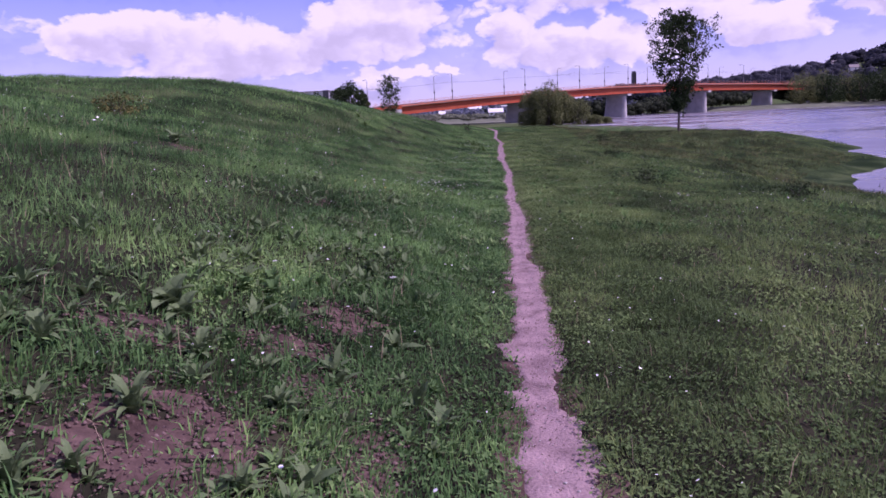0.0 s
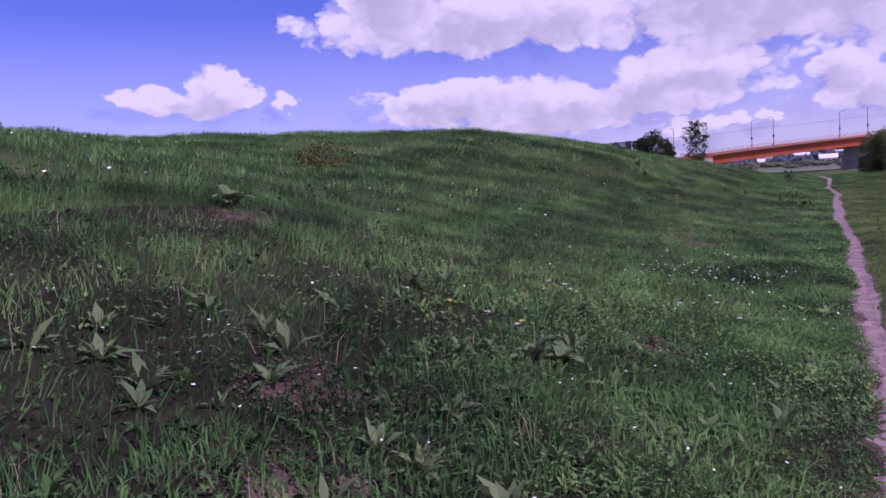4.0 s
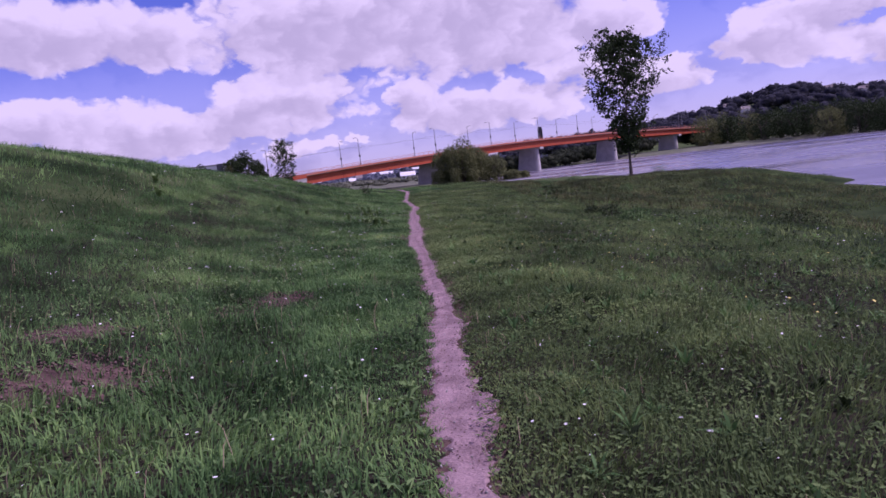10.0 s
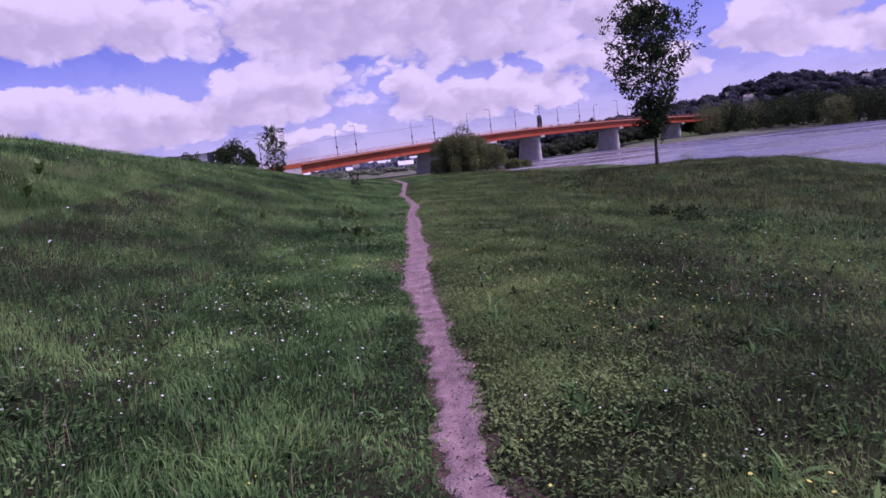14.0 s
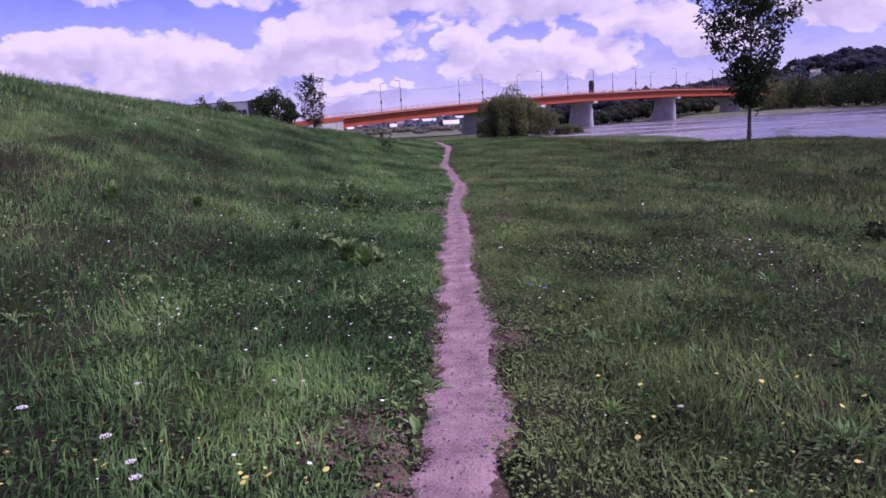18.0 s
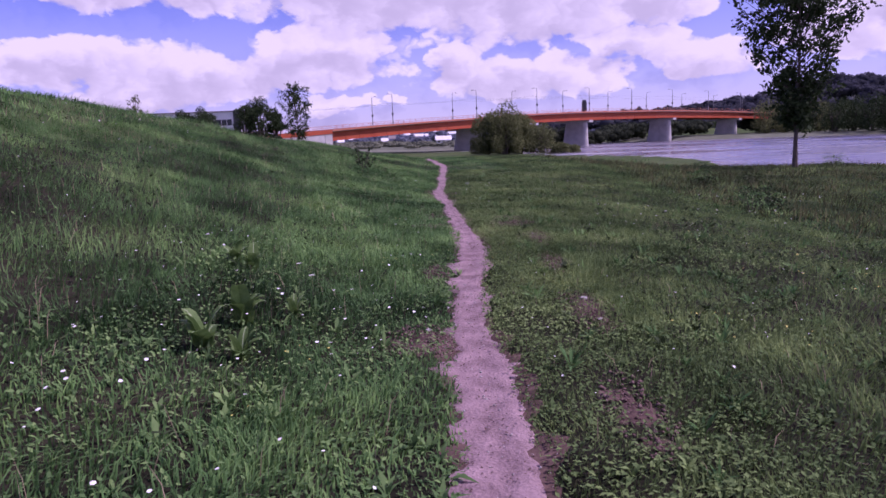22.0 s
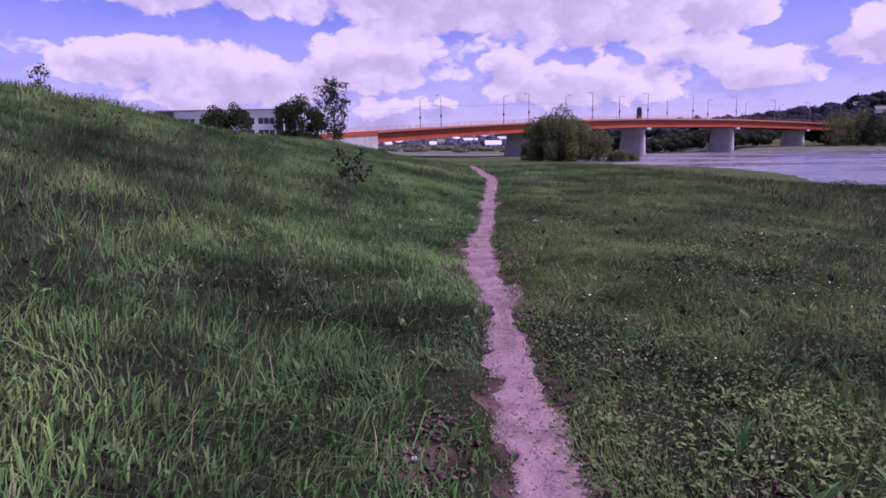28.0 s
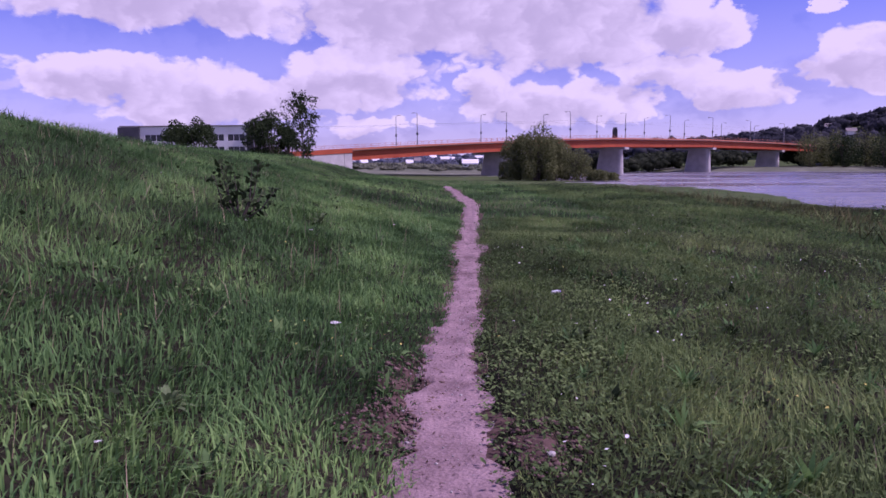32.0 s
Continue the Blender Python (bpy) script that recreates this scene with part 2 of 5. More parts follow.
M_RIB = mat("pale_midrib", (0.30, 0.40, 0.20), (0.42, 0.50, 0.28), 12.0, 0.6, 0, 50.0, spec=0.2)
M_STEM = mat("weed_stem", (0.09, 0.12, 0.05), (0.17, 0.17, 0.08), 12.0, 0.6, 0.2, 60.0)
M_STRAW = mat("straw", (0.20, 0.15, 0.09), (0.36, 0.30, 0.19), 6.0, 0.8, 0, 30.0, island=0.4)
M_WHITE = mat("white_petals", (0.62, 0.62, 0.60), (0.85, 0.85, 0.82), 30.0, 0.7, 0, 90.0)
M_YELLOW = mat("yellow_petals", (0.50, 0.44, 0.08), (0.66, 0.60, 0.16), 30.0, 0.6, 0, 90.0)
M_VIOLET = mat("violet_petals", (0.22, 0.18, 0.55), (0.36, 0.30, 0.72), 30.0, 0.6, 0, 90.0)
M_PEBBLE = mat("pebbles", (0.16, 0.14, 0.13), (0.45, 0.42, 0.40), 3.0, 0.85, 0.3, 50.0, island=0.8)
M_BARK = mat("bark", (0.045, 0.036, 0.030), (0.12, 0.10, 0.085), 5.0, 0.9, 0.8, 26.0, stretch=(1, 1, 0.25))
M_LEAF = mat("tree_leaves", (0.018, 0.034, 0.013), (0.062, 0.092, 0.036), 0.6, 0.7, 0, 5.0, island=0.3, c3=(0.034, 0.055, 0.022), sss=0.2, spec=0.08)
M_LEAF_GREY = mat("willow_leaves", (0.080, 0.098, 0.040), (0.230, 0.250, 0.112), 0.3, 0.8, 0, 3.0, island=0.25, c3=(0.145, 0.168, 0.070), sss=0.35, spec=0.05)
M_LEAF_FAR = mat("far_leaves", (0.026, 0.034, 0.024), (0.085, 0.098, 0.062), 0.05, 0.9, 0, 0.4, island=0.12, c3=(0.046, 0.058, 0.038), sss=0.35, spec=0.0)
# far slope's leaves, tinted violet-grey to paint in the haze
M_LEAF_HILL_HAZE = mat("hazed_hillside_leaves", (0.034, 0.037, 0.046), (0.110, 0.112, 0.128), 0.05, 0.9, 0, 0.4, island=0.2, c3=(0.060, 0.064, 0.078), sss=0.35, spec=0.0)
# distance haze put into the leaf colour: lifted and shifted to blue
M_LEAF_HAZE = mat("hazed_far_leaves", (0.105, 0.122, 0.160), (0.215, 0.238, 0.290), 0.05, 0.9, 0, 0.4, island=0.15, c3=(0.155, 0.175, 0.220), sss=0.35, spec=0.0)
# shrub leaves greyed and lightened, with the haze painted into them
M_LEAF_SHRUB_HAZE = mat("hazed_shrub_leaves", (0.120, 0.138, 0.100), (0.260, 0.275, 0.195), 0.1, 0.9, 0, 0.8, island=0.2, c3=(0.180, 0.198, 0.140), sss=0.3, spec=0.0)
M_LEAF_RUST = mat("yellowing_leaves", (0.045, 0.055, 0.018), (0.190, 0.165, 0.055), 2.0, 0.7, 0, 9.0, island=0.4, c3=(0.085, 0.092, 0.030), spec=0.05)
M_ORANGE = mat("orange_paint", (0.34, 0.068, 0.032), (0.44, 0.102, 0.046), 0.25, 0.55, 0.05, 4.0, c3=(0.39, 0.086, 0.038), spec=0.2)
M_ORANGE_PALE = mat("faded_orange_paint", (0.42, 0.15, 0.095), (0.52, 0.21, 0.13), 0.3, 0.6, 0.05, 4.0, spec=0.2)
M_CONCRETE = mat("concrete", (0.34, 0.33, 0.32), (0.54, 0.525, 0.51), 0.35, 0.9, 0.25, 5.0, c3=(0.45, 0.44, 0.425))
M_ASPHALT = mat("asphalt", (0.04, 0.04, 0.042), (0.065, 0.065, 0.066), 0.8, 0.9, 0.2, 20.0)
M_STEEL = mat("grey_steel", (0.16, 0.16, 0.17), (0.27, 0.27, 0.28), 2.0, 0.5, 0.0, 20.0, metal=0.5)
M_DARK = mat("dark_metal", (0.03, 0.03, 0.034), (0.06, 0.06, 0.066), 1.0, 0.6, 0.0, 12.0)
M_PLASTER = mat("white_plaster", (0.62, 0.62, 0.63), (0.80, 0.80, 0.80), 0.2, 0.85, 0.1, 3.0)
M_PANEL = mat("dark_panel", (0.045, 0.045, 0.055), (0.085, 0.085, 0.10), 0.5, 0.6, 0.05, 6.0)
M_ROOF = mat("roof_sheet", (0.15, 0.13, 0.13), (0.28, 0.25, 0.24), 0.4, 0.8, 0.1, 6.0)
M_ROOF_RED = mat("red_roof_tiles", (0.20, 0.075, 0.045), (0.34, 0.13, 0.08), 0.5, 0.85, 0.2, 8.0)
M_WALL_CREAM = mat("cream_plaster", (0.50, 0.46, 0.38), (0.68, 0.64, 0.55), 0.4, 0.85, 0.1, 5.0)
M_PLASTIC = mat("white_plastic", (0.38, 0.40, 0.43), (0.52, 0.54, 0.58), 8.0, 0.4, 0.1, 40.0)


def glass_mat():
    m = bpy.data.materials.new("window_glass")
    m.use_nodes = True
    b = m.node_tree.nodes["Principled BSDF"]
    b.inputs["Base Color"].default_value = (0.02, 0.025, 0.03, 1)
    b.inputs["Roughness"].default_value = 0.08
    return m


def water_mat():
    m = bpy.data.materials.new("river_water")
    m.use_nodes = True
    t = m.node_tree
    b = t.nodes["Principled BSDF"]
    b.inputs["Base Color"].default_value = (0.15, 0.145, 0.17, 1)
    b.inputs["Roughness"].default_value = 0.28
    b.inputs["IOR"].default_value = 1.33
    co = t.nodes.new("ShaderNodeTexCoord")
    mp = t.nodes.new("ShaderNodeMapping")
    mp.inputs["Rotation"].default_value = (0, 0, radians(-35))
    mp.inputs["Scale"].default_value = (0.35, 1.0, 1.0)
    t.links.new(co.outputs["Object"], mp.inputs[0])
    n1 = t.nodes.new("ShaderNodeTexNoise")
    n1.inputs["Scale"].default_value, n1.inputs["Detail"].default_value = 0.9, 6
    n2 = t.nodes.new("ShaderNodeTexNoise")
    n2.inputs["Scale"].default_value, n2.inputs["Detail"].default_value = 0.06, 3
    t.links.new(mp.outputs[0], n1.inputs["Vector"])
    t.links.new(mp.outputs[0], n2.inputs["Vector"])
    rp = t.nodes.new("ShaderNodeMapRange")
    rp.inputs["From Min"].default_value, rp.inputs["From Max"].default_value = 0.38, 0.62
    rp.inputs["To Min"].default_value, rp.inputs["To Max"].default_value = 0.15, 1.3
    t.links.new(n2.outputs[0], rp.inputs[0])
    mu = t.nodes.new("ShaderNodeMath")
    mu.operation = "MULTIPLY"
    t.links.new(n1.outputs[0], mu.inputs[0])
    t.links.new(rp.outputs[0], mu.inputs[1])
    rr = t.nodes.new("ShaderNodeMapRange")
    rr.inputs["From Min"].default_value, rr.inputs["From Max"].default_value = 0.38, 0.62
    rr.inputs["To Min"].default_value, rr.inputs["To Max"].default_value = 0.12, 0.34
    t.links.new(n2.outputs[0], rr.inputs[0])
    t.links.new(rr.outputs[0], b.inputs["Roughness"])
    bp = t.nodes.new("ShaderNodeBump")
    bp.inputs["Strength"].default_value, bp.inputs["Distance"].default_value = 0.22, 0.3
    t.links.new(mu.outputs[0], bp.inputs["Height"])
    t.links.new(bp.outputs[0], b.inputs["Normal"])
    return m


M_GLASS = glass_mat()
M_WATER = water_mat()

# ---- mesh helpers ----


class Geo:
    """Collects vertices and faces of one mesh."""

    def __init__(self):
        self.v, self.f = [], []

    def box(self, x0, x1, y0, y1, z0, z1, m=None):
        n = len(self.v)
        p = [Vector((x, y, z)) for z in (z0, z1) for x, y in ((x0, y0), (x1, y0), (x1, y1), (x0, y1))]
        self.v += [tuple(m @ q) if m else tuple(q) for q in p]
        self.f += [tuple(n + i for i in q) for q in ((3, 2, 1, 0), (4, 5, 6, 7), (0, 1, 5, 4), (1, 2, 6, 5), (2, 3, 7, 6), (3, 0, 4, 7))]
        return self

    def tube(self, pts, radii, sides=6):
        n0 = len(self.v)
        pts = [Vector(p) for p in pts]
        for i, p in enumerate(pts):
            d = (pts[min(i + 1, len(pts) - 1)] - pts[max(i - 1, 0)]).normalized()
            a = d.cross(Vector((0.31, 0.95, 0.1))).normalized()
            b = d.cross(a)
            for k in range(sides):
                w = 2 * math.pi * k / sides
                self.v.append(tuple(p + (a * math.cos(w) + b * math.sin(w)) * radii[i]))
        for i in range(len(pts) - 1):
            for k in range(sides):
                q = n0 + i * sides
                self.f.append((q + k, q + (k + 1) % sides, q + sides + (k + 1) % sides, q + sides + k))
        self.f.append(tuple(n0 + k for k in range(sides))[::-1])
        self.f.append(tuple(n0 + (len(pts) - 1) * sides + k for k in range(sides)))
        return self

    def prism(self, outline, h0, h1):
        """outline: (x, y) counter-clockwise, extruded from height h0 to h1."""
        n, k = len(self.v), len(outline)
        self.v += [(x, y, h0) for x, y in outline] + [(x, y, h1) for x, y in outline]
        self.f.append(tuple(n + i for i in range(k))[::-1])
        self.f.append(tuple(n + k + i for i in range(k)))
        self.f += [(n + i, n + (i + 1) % k, n + k + (i + 1) % k, n + k + i) for i in range(k)]
        return self

    def poly(self, *pts):
        n = len(self.v)
        self.v += [tuple(p) for p in pts]
        self.f.append(tuple(range(n, n + len(pts))))
        return self

    def mesh(self, name, material):
        me = bpy.data.meshes.new(name)
        me.from_pydata(self.v, [], self.f)
        me.materials.append(material)
        return me


def fast_mesh(name, verts, faces, material, smooth=False):
    """A mesh from an (n, 3) array and an (m, k) array of corners."""
    me = bpy.data.meshes.new(name)
    verts, faces = np.asarray(verts, np.float32), np.asarray(faces, np.int32)
    m, k = faces.shape
    me.vertices.add(len(verts))
    me.vertices.foreach_set("co", verts.ravel())
    me.loops.add(m * k)
    me.loops.foreach_set("vertex_index", faces.ravel())
    me.polygons.add(m)
    me.polygons.foreach_set("loop_start", np.arange(0, m * k, k, dtype=np.int32))
    me.polygons.foreach_set("loop_total", np.full(m, k, np.int32))
    if smooth:
        me.polygons.foreach_set("use_smooth", np.ones(m, bool))
    me.update(calc_edges=True)
    me.materials.append(material)
    return me


def part(name, geo, material, parent, label=""):
    me = geo if isinstance(geo, bpy.types.Mesh) else geo.mesh(name, material)
    ob = new(name, me)
    ob.parent = parent
    return tagged(ob, label)


def thing(name, label, category, m=None, group="", kind=""):
    ob = new(name)
    if m is not None:
        ob.matrix_world = m
    return tagged(ob, label, category, group, kind)


def leaf_quads(rng, centres, size, flat=0.0, slim=0.55):
    """Diamond leaves round the centres: vertices and faces."""
    c = np.asarray(centres, float)
    n = len(c)
    d = rng.normal(size=(n, 3))
    d[:, 2] *= (1 - flat)
    d /= np.linalg.norm(d, axis=1)[:, None] + 1e-9
    e = np.cross(d, rng.normal(size=(n, 3)))
    e /= np.linalg.norm(e, axis=1)[:, None] + 1e-9
    s = (size * rng.uniform(0.6, 1.35, n))[:, None]
    v = np.stack([c - d * s * 0.5, c + e * s * slim * 0.5 - d * s * 0.08, c + d * s * 0.5, c - e * s * slim * 0.5 - d * s * 0.08], 1).reshape(-1, 3)
    return v, np.arange(4 * n).reshape(n, 4)


def waves(x, y, seed, scale, octaves=3):
    """Smooth numpy noise, about -1 to 1."""
    r = np.random.RandomState(seed)
    out, amp, tot = 0.0, 1.0, 0.0
    for o in range(octaves):
        for _ in range(4):
            a, p = r.uniform(0, 2 * math.pi), r.uniform(0, 2 * math.pi)
            k = 2 * math.pi / scale * 2 ** o * r.uniform(0.7, 1.3)
            out = out + amp * np.sin((x * math.cos(a) + y * math.sin(a)) * k + p)
        tot += amp * 2.2
        amp *= 0.55
    return out / tot


# ---- the ground's shape ----
WATER_Z = -3.1
BR_O, BR_D, BR_N = (62.0, 337.5), (0.7654, 0.6435), (-0.6435, 0.7654)   # bridge line: origin, along, across (away)
SHORE = [(23, -60), (22.5, 0), (24, 30), (23.5, 40), (25.5, 45), (30, 49), (34, 56), (36, 64), (38.5, 74), (38.5, 86), (38.5, 98), (39, 115), (40, 132), (42.5, 155), (46, 190),
         (48, 225), (53, 270), (57, 305), (60, 334), (60, 372), (64, 420), (72, 440), (84, 395), (108, 366),
         (160, 350), (230, 318), (330, 260), (420, 160), (460, 0), (480, -60)]


def knots(y, ys, vs):
    return sum(np.interp(y + o, ys, vs) for o in (-6, -3, 0, 3, 6)) / 5


def path_x(y):
    ys = [-8, 0, 3, 5, 8, 11, 14, 17, 20, 23, 25, 28, 30, 33, 35, 36.5, 38, 41, 43, 45, 48, 50.5, 52.5, 54, 55.5, 57, 59, 62, 64.5, 66.5, 69, 71, 74, 78, 83, 92, 104, 120, 143, 170]
    xs = [0.18, 0.2, 0.25, 0.29, 0.32, 0.35, 0.37, 0.43, 0.46, 0.49, 0.54, 0.53, 0.48, 0.42, 0.39, 0.45, 0.46, 0.51, 0.46, 0.54, 0.62, 0.55, 0.42, 0.35, 0.26, 0.21, 0.28, 0.36, 0.33, 0.46, 0.46, 0.28, 0.05, -0.25, -0.6, -1.0, -1.2, -1.5, -2.2, -4]
    return sum(np.interp(y + o, ys, xs) for o in (-1.2, -0.6, 0, 0.6, 1.2)) / 5 + 0.025 * np.sin(y * 1.1) + 0.015 * np.sin(y * 0.53 + 1)


def path_half(y):
    ys = [0, 6, 9, 12, 15, 20, 27, 31, 33.3, 34.3, 35, 37, 39, 41, 43, 45, 48, 51, 52.7, 54, 55.2, 57, 60, 70, 110]
    ws = [0.2, 0.19, 0.17, 0.155, 0.15, 0.14, 0.145, 0.155, 0.21, 0.24, 0.2, 0.19, 0.225, 0.235, 0.19, 0.165, 0.19, 0.16, 0.14, 0.18, 0.205, 0.15, 0.16, 0.19, 0.2]
    return np.interp(y, ys, ws) + 0.022 * np.sin(y * 0.9 + 0.5) * np.sin(y * 0.37) + 0.012 * np.sin(y * 2.7)


def shore_dist(x, y):
    """Distance to the river's edge, positive on land."""
    x, y = np.asarray(x, float), np.asarray(y, float)
    best = np.full(x.shape, 1e9)
    inside = np.zeros(x.shape, bool)
    n = len(SHORE)
    for i in range(n):
        (ax, ay), (bx, by) = SHORE[i], SHORE[(i + 1) % n]
        dx, dy = bx - ax, by - ay
        t = np.clip(((x - ax) * dx + (y - ay) * dy) / (dx * dx + dy * dy), 0, 1)
        best = np.minimum(best, np.hypot(x - ax - t * dx, y - ay - t * dy))
        if ay != by:
            c = ((ay > y) != (by > y)) & (x < (bx - ax) * (y - ay) / (by - ay) + ax)
            inside ^= c
    return np.where(inside, -best, best)


def sstep(a, b, v):
    t = np.clip((v - a) / (b - a), 0, 1)
    return t * t * (3 - 2 * t)


def deck_z(s):
    """Top of the bridge's road along its line."""
    return np.interp(s, [-260, -190, -138, -113, -94, -81, -43, -16, 43, 97, 140, 190, 260], [0.9, 2.6, 5.2, 6.6, 7.6, 8.2, 9.8, 10.5, 11.0, 10.5, 9.7, 8.3, 6.2])


def ground_z(x, y):
    x, y = np.asarray(x, float), np.asarray(y, float)
    px = path_x(y)
    z = knots(y, [-5, 10, 20, 30, 40, 50, 62, 80, 120, 200, 245, 300, 400], [0.34, 0.26, -0.06, -0.22, -0.15, -0.10, -0.04, -0.75, -2.15, -2.68, -2.8, -2.75, -1.8])
    # the grassy hill on the river's far side of the path
    hy = [-10, 10, 25, 40, 55, 75, 100, 140, 200]
    h = knots(y, hy, [5.1, 5.44, 5.35, 4.84, 5.88, 3.14, 3.27, 2.5, 1.0])
    l = knots(y, hy, [11, 14, 17.1, 9, 13.7, 9.3, 4.6, 13.9, 20])
    p = np.interp(y, [10, 35, 60], [1.18, 2.05, 1.3])
    d = np.maximum(0, px - 0.4 - x)
    z = z + h * (1 - np.exp(-(d / l) ** p)) - 0.007 * np.maximum(0, d - 8) * sstep(90, 70, y)
    # falls gently to the river
    e = np.maximum(0, x - px - 0.9)
    e = e * e / (e + 1.5)
    z = z - np.minimum(e * knots(y, [0, 15, 25, 37, 55, 77, 92, 110, 140], [0.10, 0.115, 0.135, 0.15, 0.125, 0.012, 0.03, 0.03, 0.015]), 1.9)
    # low swell where the path leaves the meadow
    z = z + np.interp(y, [58, 66, 70, 75, 80, 85, 90, 100, 110, 120, 130], [0, 0.25, 0.45, 0.68, 0.88, 0.93, 0.88, 0.7, 0.42, 0.16, 0]) * sstep(5, 1, d) * sstep(12, 3, e)
    # relief of the turf, none on the path itself
    near = sstep(0.25, 1.6, np.abs(x - px))
    z = z + near * (0.05 * waves(x, y, 3, 3.2, 2) + 0.10 * waves(x, y, 5, 9.0, 2) * sstep(2, 8, np.abs(x - px)))
    # the path is worn a little below the turf
    z = z - 0.045 * (1 - sstep(path_half(y) * 0.85, path_half(y) + 0.10, np.abs(x - px))) * sstep(75, 68, y)
    # road embankment behind the bridge's abutment
    s = (x - BR_O[0]) * BR_D[0] + (y - BR_O[1]) * BR_D[1]
    o = (x - BR_O[0]) * BR_N[0] + (y - BR_O[1]) * BR_N[1]
    emb = deck_z(s) - 0.6 - np.where(o < 0, np.maximum(0, -o - 7) * np.interp(s, [-175, -150], [0.6, 2.2]), np.maximum(0, o - 10) * 0.95)
    z = np.where((s < -132) & (np.abs(o) < 40), np.maximum(z, emb), z)
    # far hills
    r = np.hypot(x, y)
    a = np.degrees(np.arctan2(x, y))
    z = z + sstep(480, 800, r) * np.interp(a, [4, 8, 13, 17, 20, 22, 24, 26, 27.5, 29.5, 31, 33.5, 36, 40, 55, 75], [0, 5, 9, 15, 19, 23, 28, 33, 37, 35.5, 30, 27, 22, 19, 18, 10])
    z = z + 8.3 * np.exp(-((a - 3) / 11) ** 2) * sstep(400, 850, r) + 0.7 * sstep(300, 430, y) * sstep(45, 20, x) + 6 * sstep(1500, 3000, r)
    # banks and river bed; the bank across the river climbs a little
    sd = shore_dist(x, y)
    z = z + 2.3 * sstep(1, 12, sd) * sstep(85, 120, x) * sstep(200, 260, y)
    sd = sd + 0.9 * waves(x, y, 9, 7.0, 2)
    low = sstep(135, 100, y) * sstep(75, 60, x)
    w = sstep(-3.0 - 9 * low, 5.0 + 9 * low, sd)
    z = -5.0 + (z + 5.0) * w
    return z


def axis(parts):
    out = []
    for a, b, st in parts:
        out += list(np.arange(a, b, st))
    return out


def grow(start, end, step, rate=1.16):
    out, v = [], start
    while v < end:
        out.append(v)
        v += step
        step *= rate
    return out + [end]


def build_ground():
    xs = axis([(-60, -16, 1.5), (-16, -4, 0.5), (-4, -0.4, 0.18), (-0.4, 1.2, 0.05), (1.2, 5, 0.18), (5, 16, 0.5), (16, 60, 1.2)])
    xs = sorted([-v for v in grow(60, 4200, 2)] [1:] + xs + grow(60, 4200, 2))
    ys = axis([(-30, -3, 1.5), (-3, 62, 0.3), (62, 130, 1.0), (130, 420, 3.5)])
    ys = sorted([-v for v in grow(30, 4200, 3, 1.3)][1:] + ys + grow(420, 4300, 6))
    X, Y = np.meshgrid(xs, ys)
    Z = ground_z(X, Y)
    nx, ny = len(xs), len(ys)
    idx = np.arange(nx * ny).reshape(ny, nx)
    F = np.stack([idx[:-1, :-1], idx[:-1, 1:], idx[1:, 1:], idx[1:, :-1]], -1).reshape(-1, 4)
    me = fast_mesh("ground", np.stack([X, Y, Z], -1).reshape(-1, 3), F, M_GROUND, True)
    me.materials.append(M_THATCH_SHADE)
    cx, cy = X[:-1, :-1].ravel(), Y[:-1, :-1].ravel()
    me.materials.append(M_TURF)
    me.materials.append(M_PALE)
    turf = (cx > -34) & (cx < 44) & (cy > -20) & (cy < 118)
    # only this strip gets the thatch with gap shade in its colour
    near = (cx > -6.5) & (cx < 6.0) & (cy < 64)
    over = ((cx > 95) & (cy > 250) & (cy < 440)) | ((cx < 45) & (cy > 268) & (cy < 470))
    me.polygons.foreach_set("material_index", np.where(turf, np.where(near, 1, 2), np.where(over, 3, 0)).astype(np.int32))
    ob = new("ground", me)
    tagged(ob, "green grassy riverside meadow with a rising hillside", "ground", kind="structure")
    w = Geo()
    w.poly((-1200, -300, WATER_Z), (1500, -300, WATER_Z), (1500, 2200, WATER_Z), (-1200, 2200, WATER_Z))
    ob = new("water", w.mesh("water", M_WATER))
    tagged(ob, "calm rippled river reflecting the cloudy sky", "river", kind="structure")


build_ground()


# side patches of bare ground: x, y, radius along x, radius along y
PATCHES = [
    (-1.5, 2.7, 0.62, 0.75), (-1.14, 4.98, 0.40, 0.42), (-1.32, 4.25, 0.40, 0.30), (-2.08, 3.9, 0.42, 0.36), (-1.03, 3.8, 0.25, 0.3), (-1.71, 8.94, 0.34, 0.4), (-2.33, 9.8, 0.36, 0.4), (0.0, 54.6, 0.18, 0.4), (-5.6, 12.7, 0.38, 0.5), (-1.2, 12.6, 0.3, 0.35), (-0.62, 3.0, 0.22, 0.5),
    (-2.1, 22.0, 0.65, 0.8), (-2.75, 23.6, 0.5, 0.6), (-1.6, 24.8, 0.35, 0.5), (-1.42, 25.9, 0.5, 0.7), (0.12, 34.0, 0.2, 0.5),
    (0.74, 35.9, 0.2, 0.3), (0.1, 43.0, 0.25, 0.4), (1.2, 41.6, 0.16, 0.6), (1.4, 43.7, 0.22, 0.8), (1.46, 45.7, 0.2, 0.7), (1.55, 47.6, 0.18, 0.7),
    (0.2, 45.4, 0.14, 0.4), (0.1, 50.5, 0.2, 0.4), (0.02, 56.2, 0.18, 0.6), (-0.06, 55.6, 0.2, 0.3), (0.6, 55.4, 0.2, 0.3),
    (0.09, 49.14, 0.3, 0.32), (1.31, 49.18, 0.42, 0.4), (1.39, 49.94, 0.3, 0.4), (-0.13, 34.48, 0.3, 0.35), (0.10, 42.90, 0.28, 0.3)]


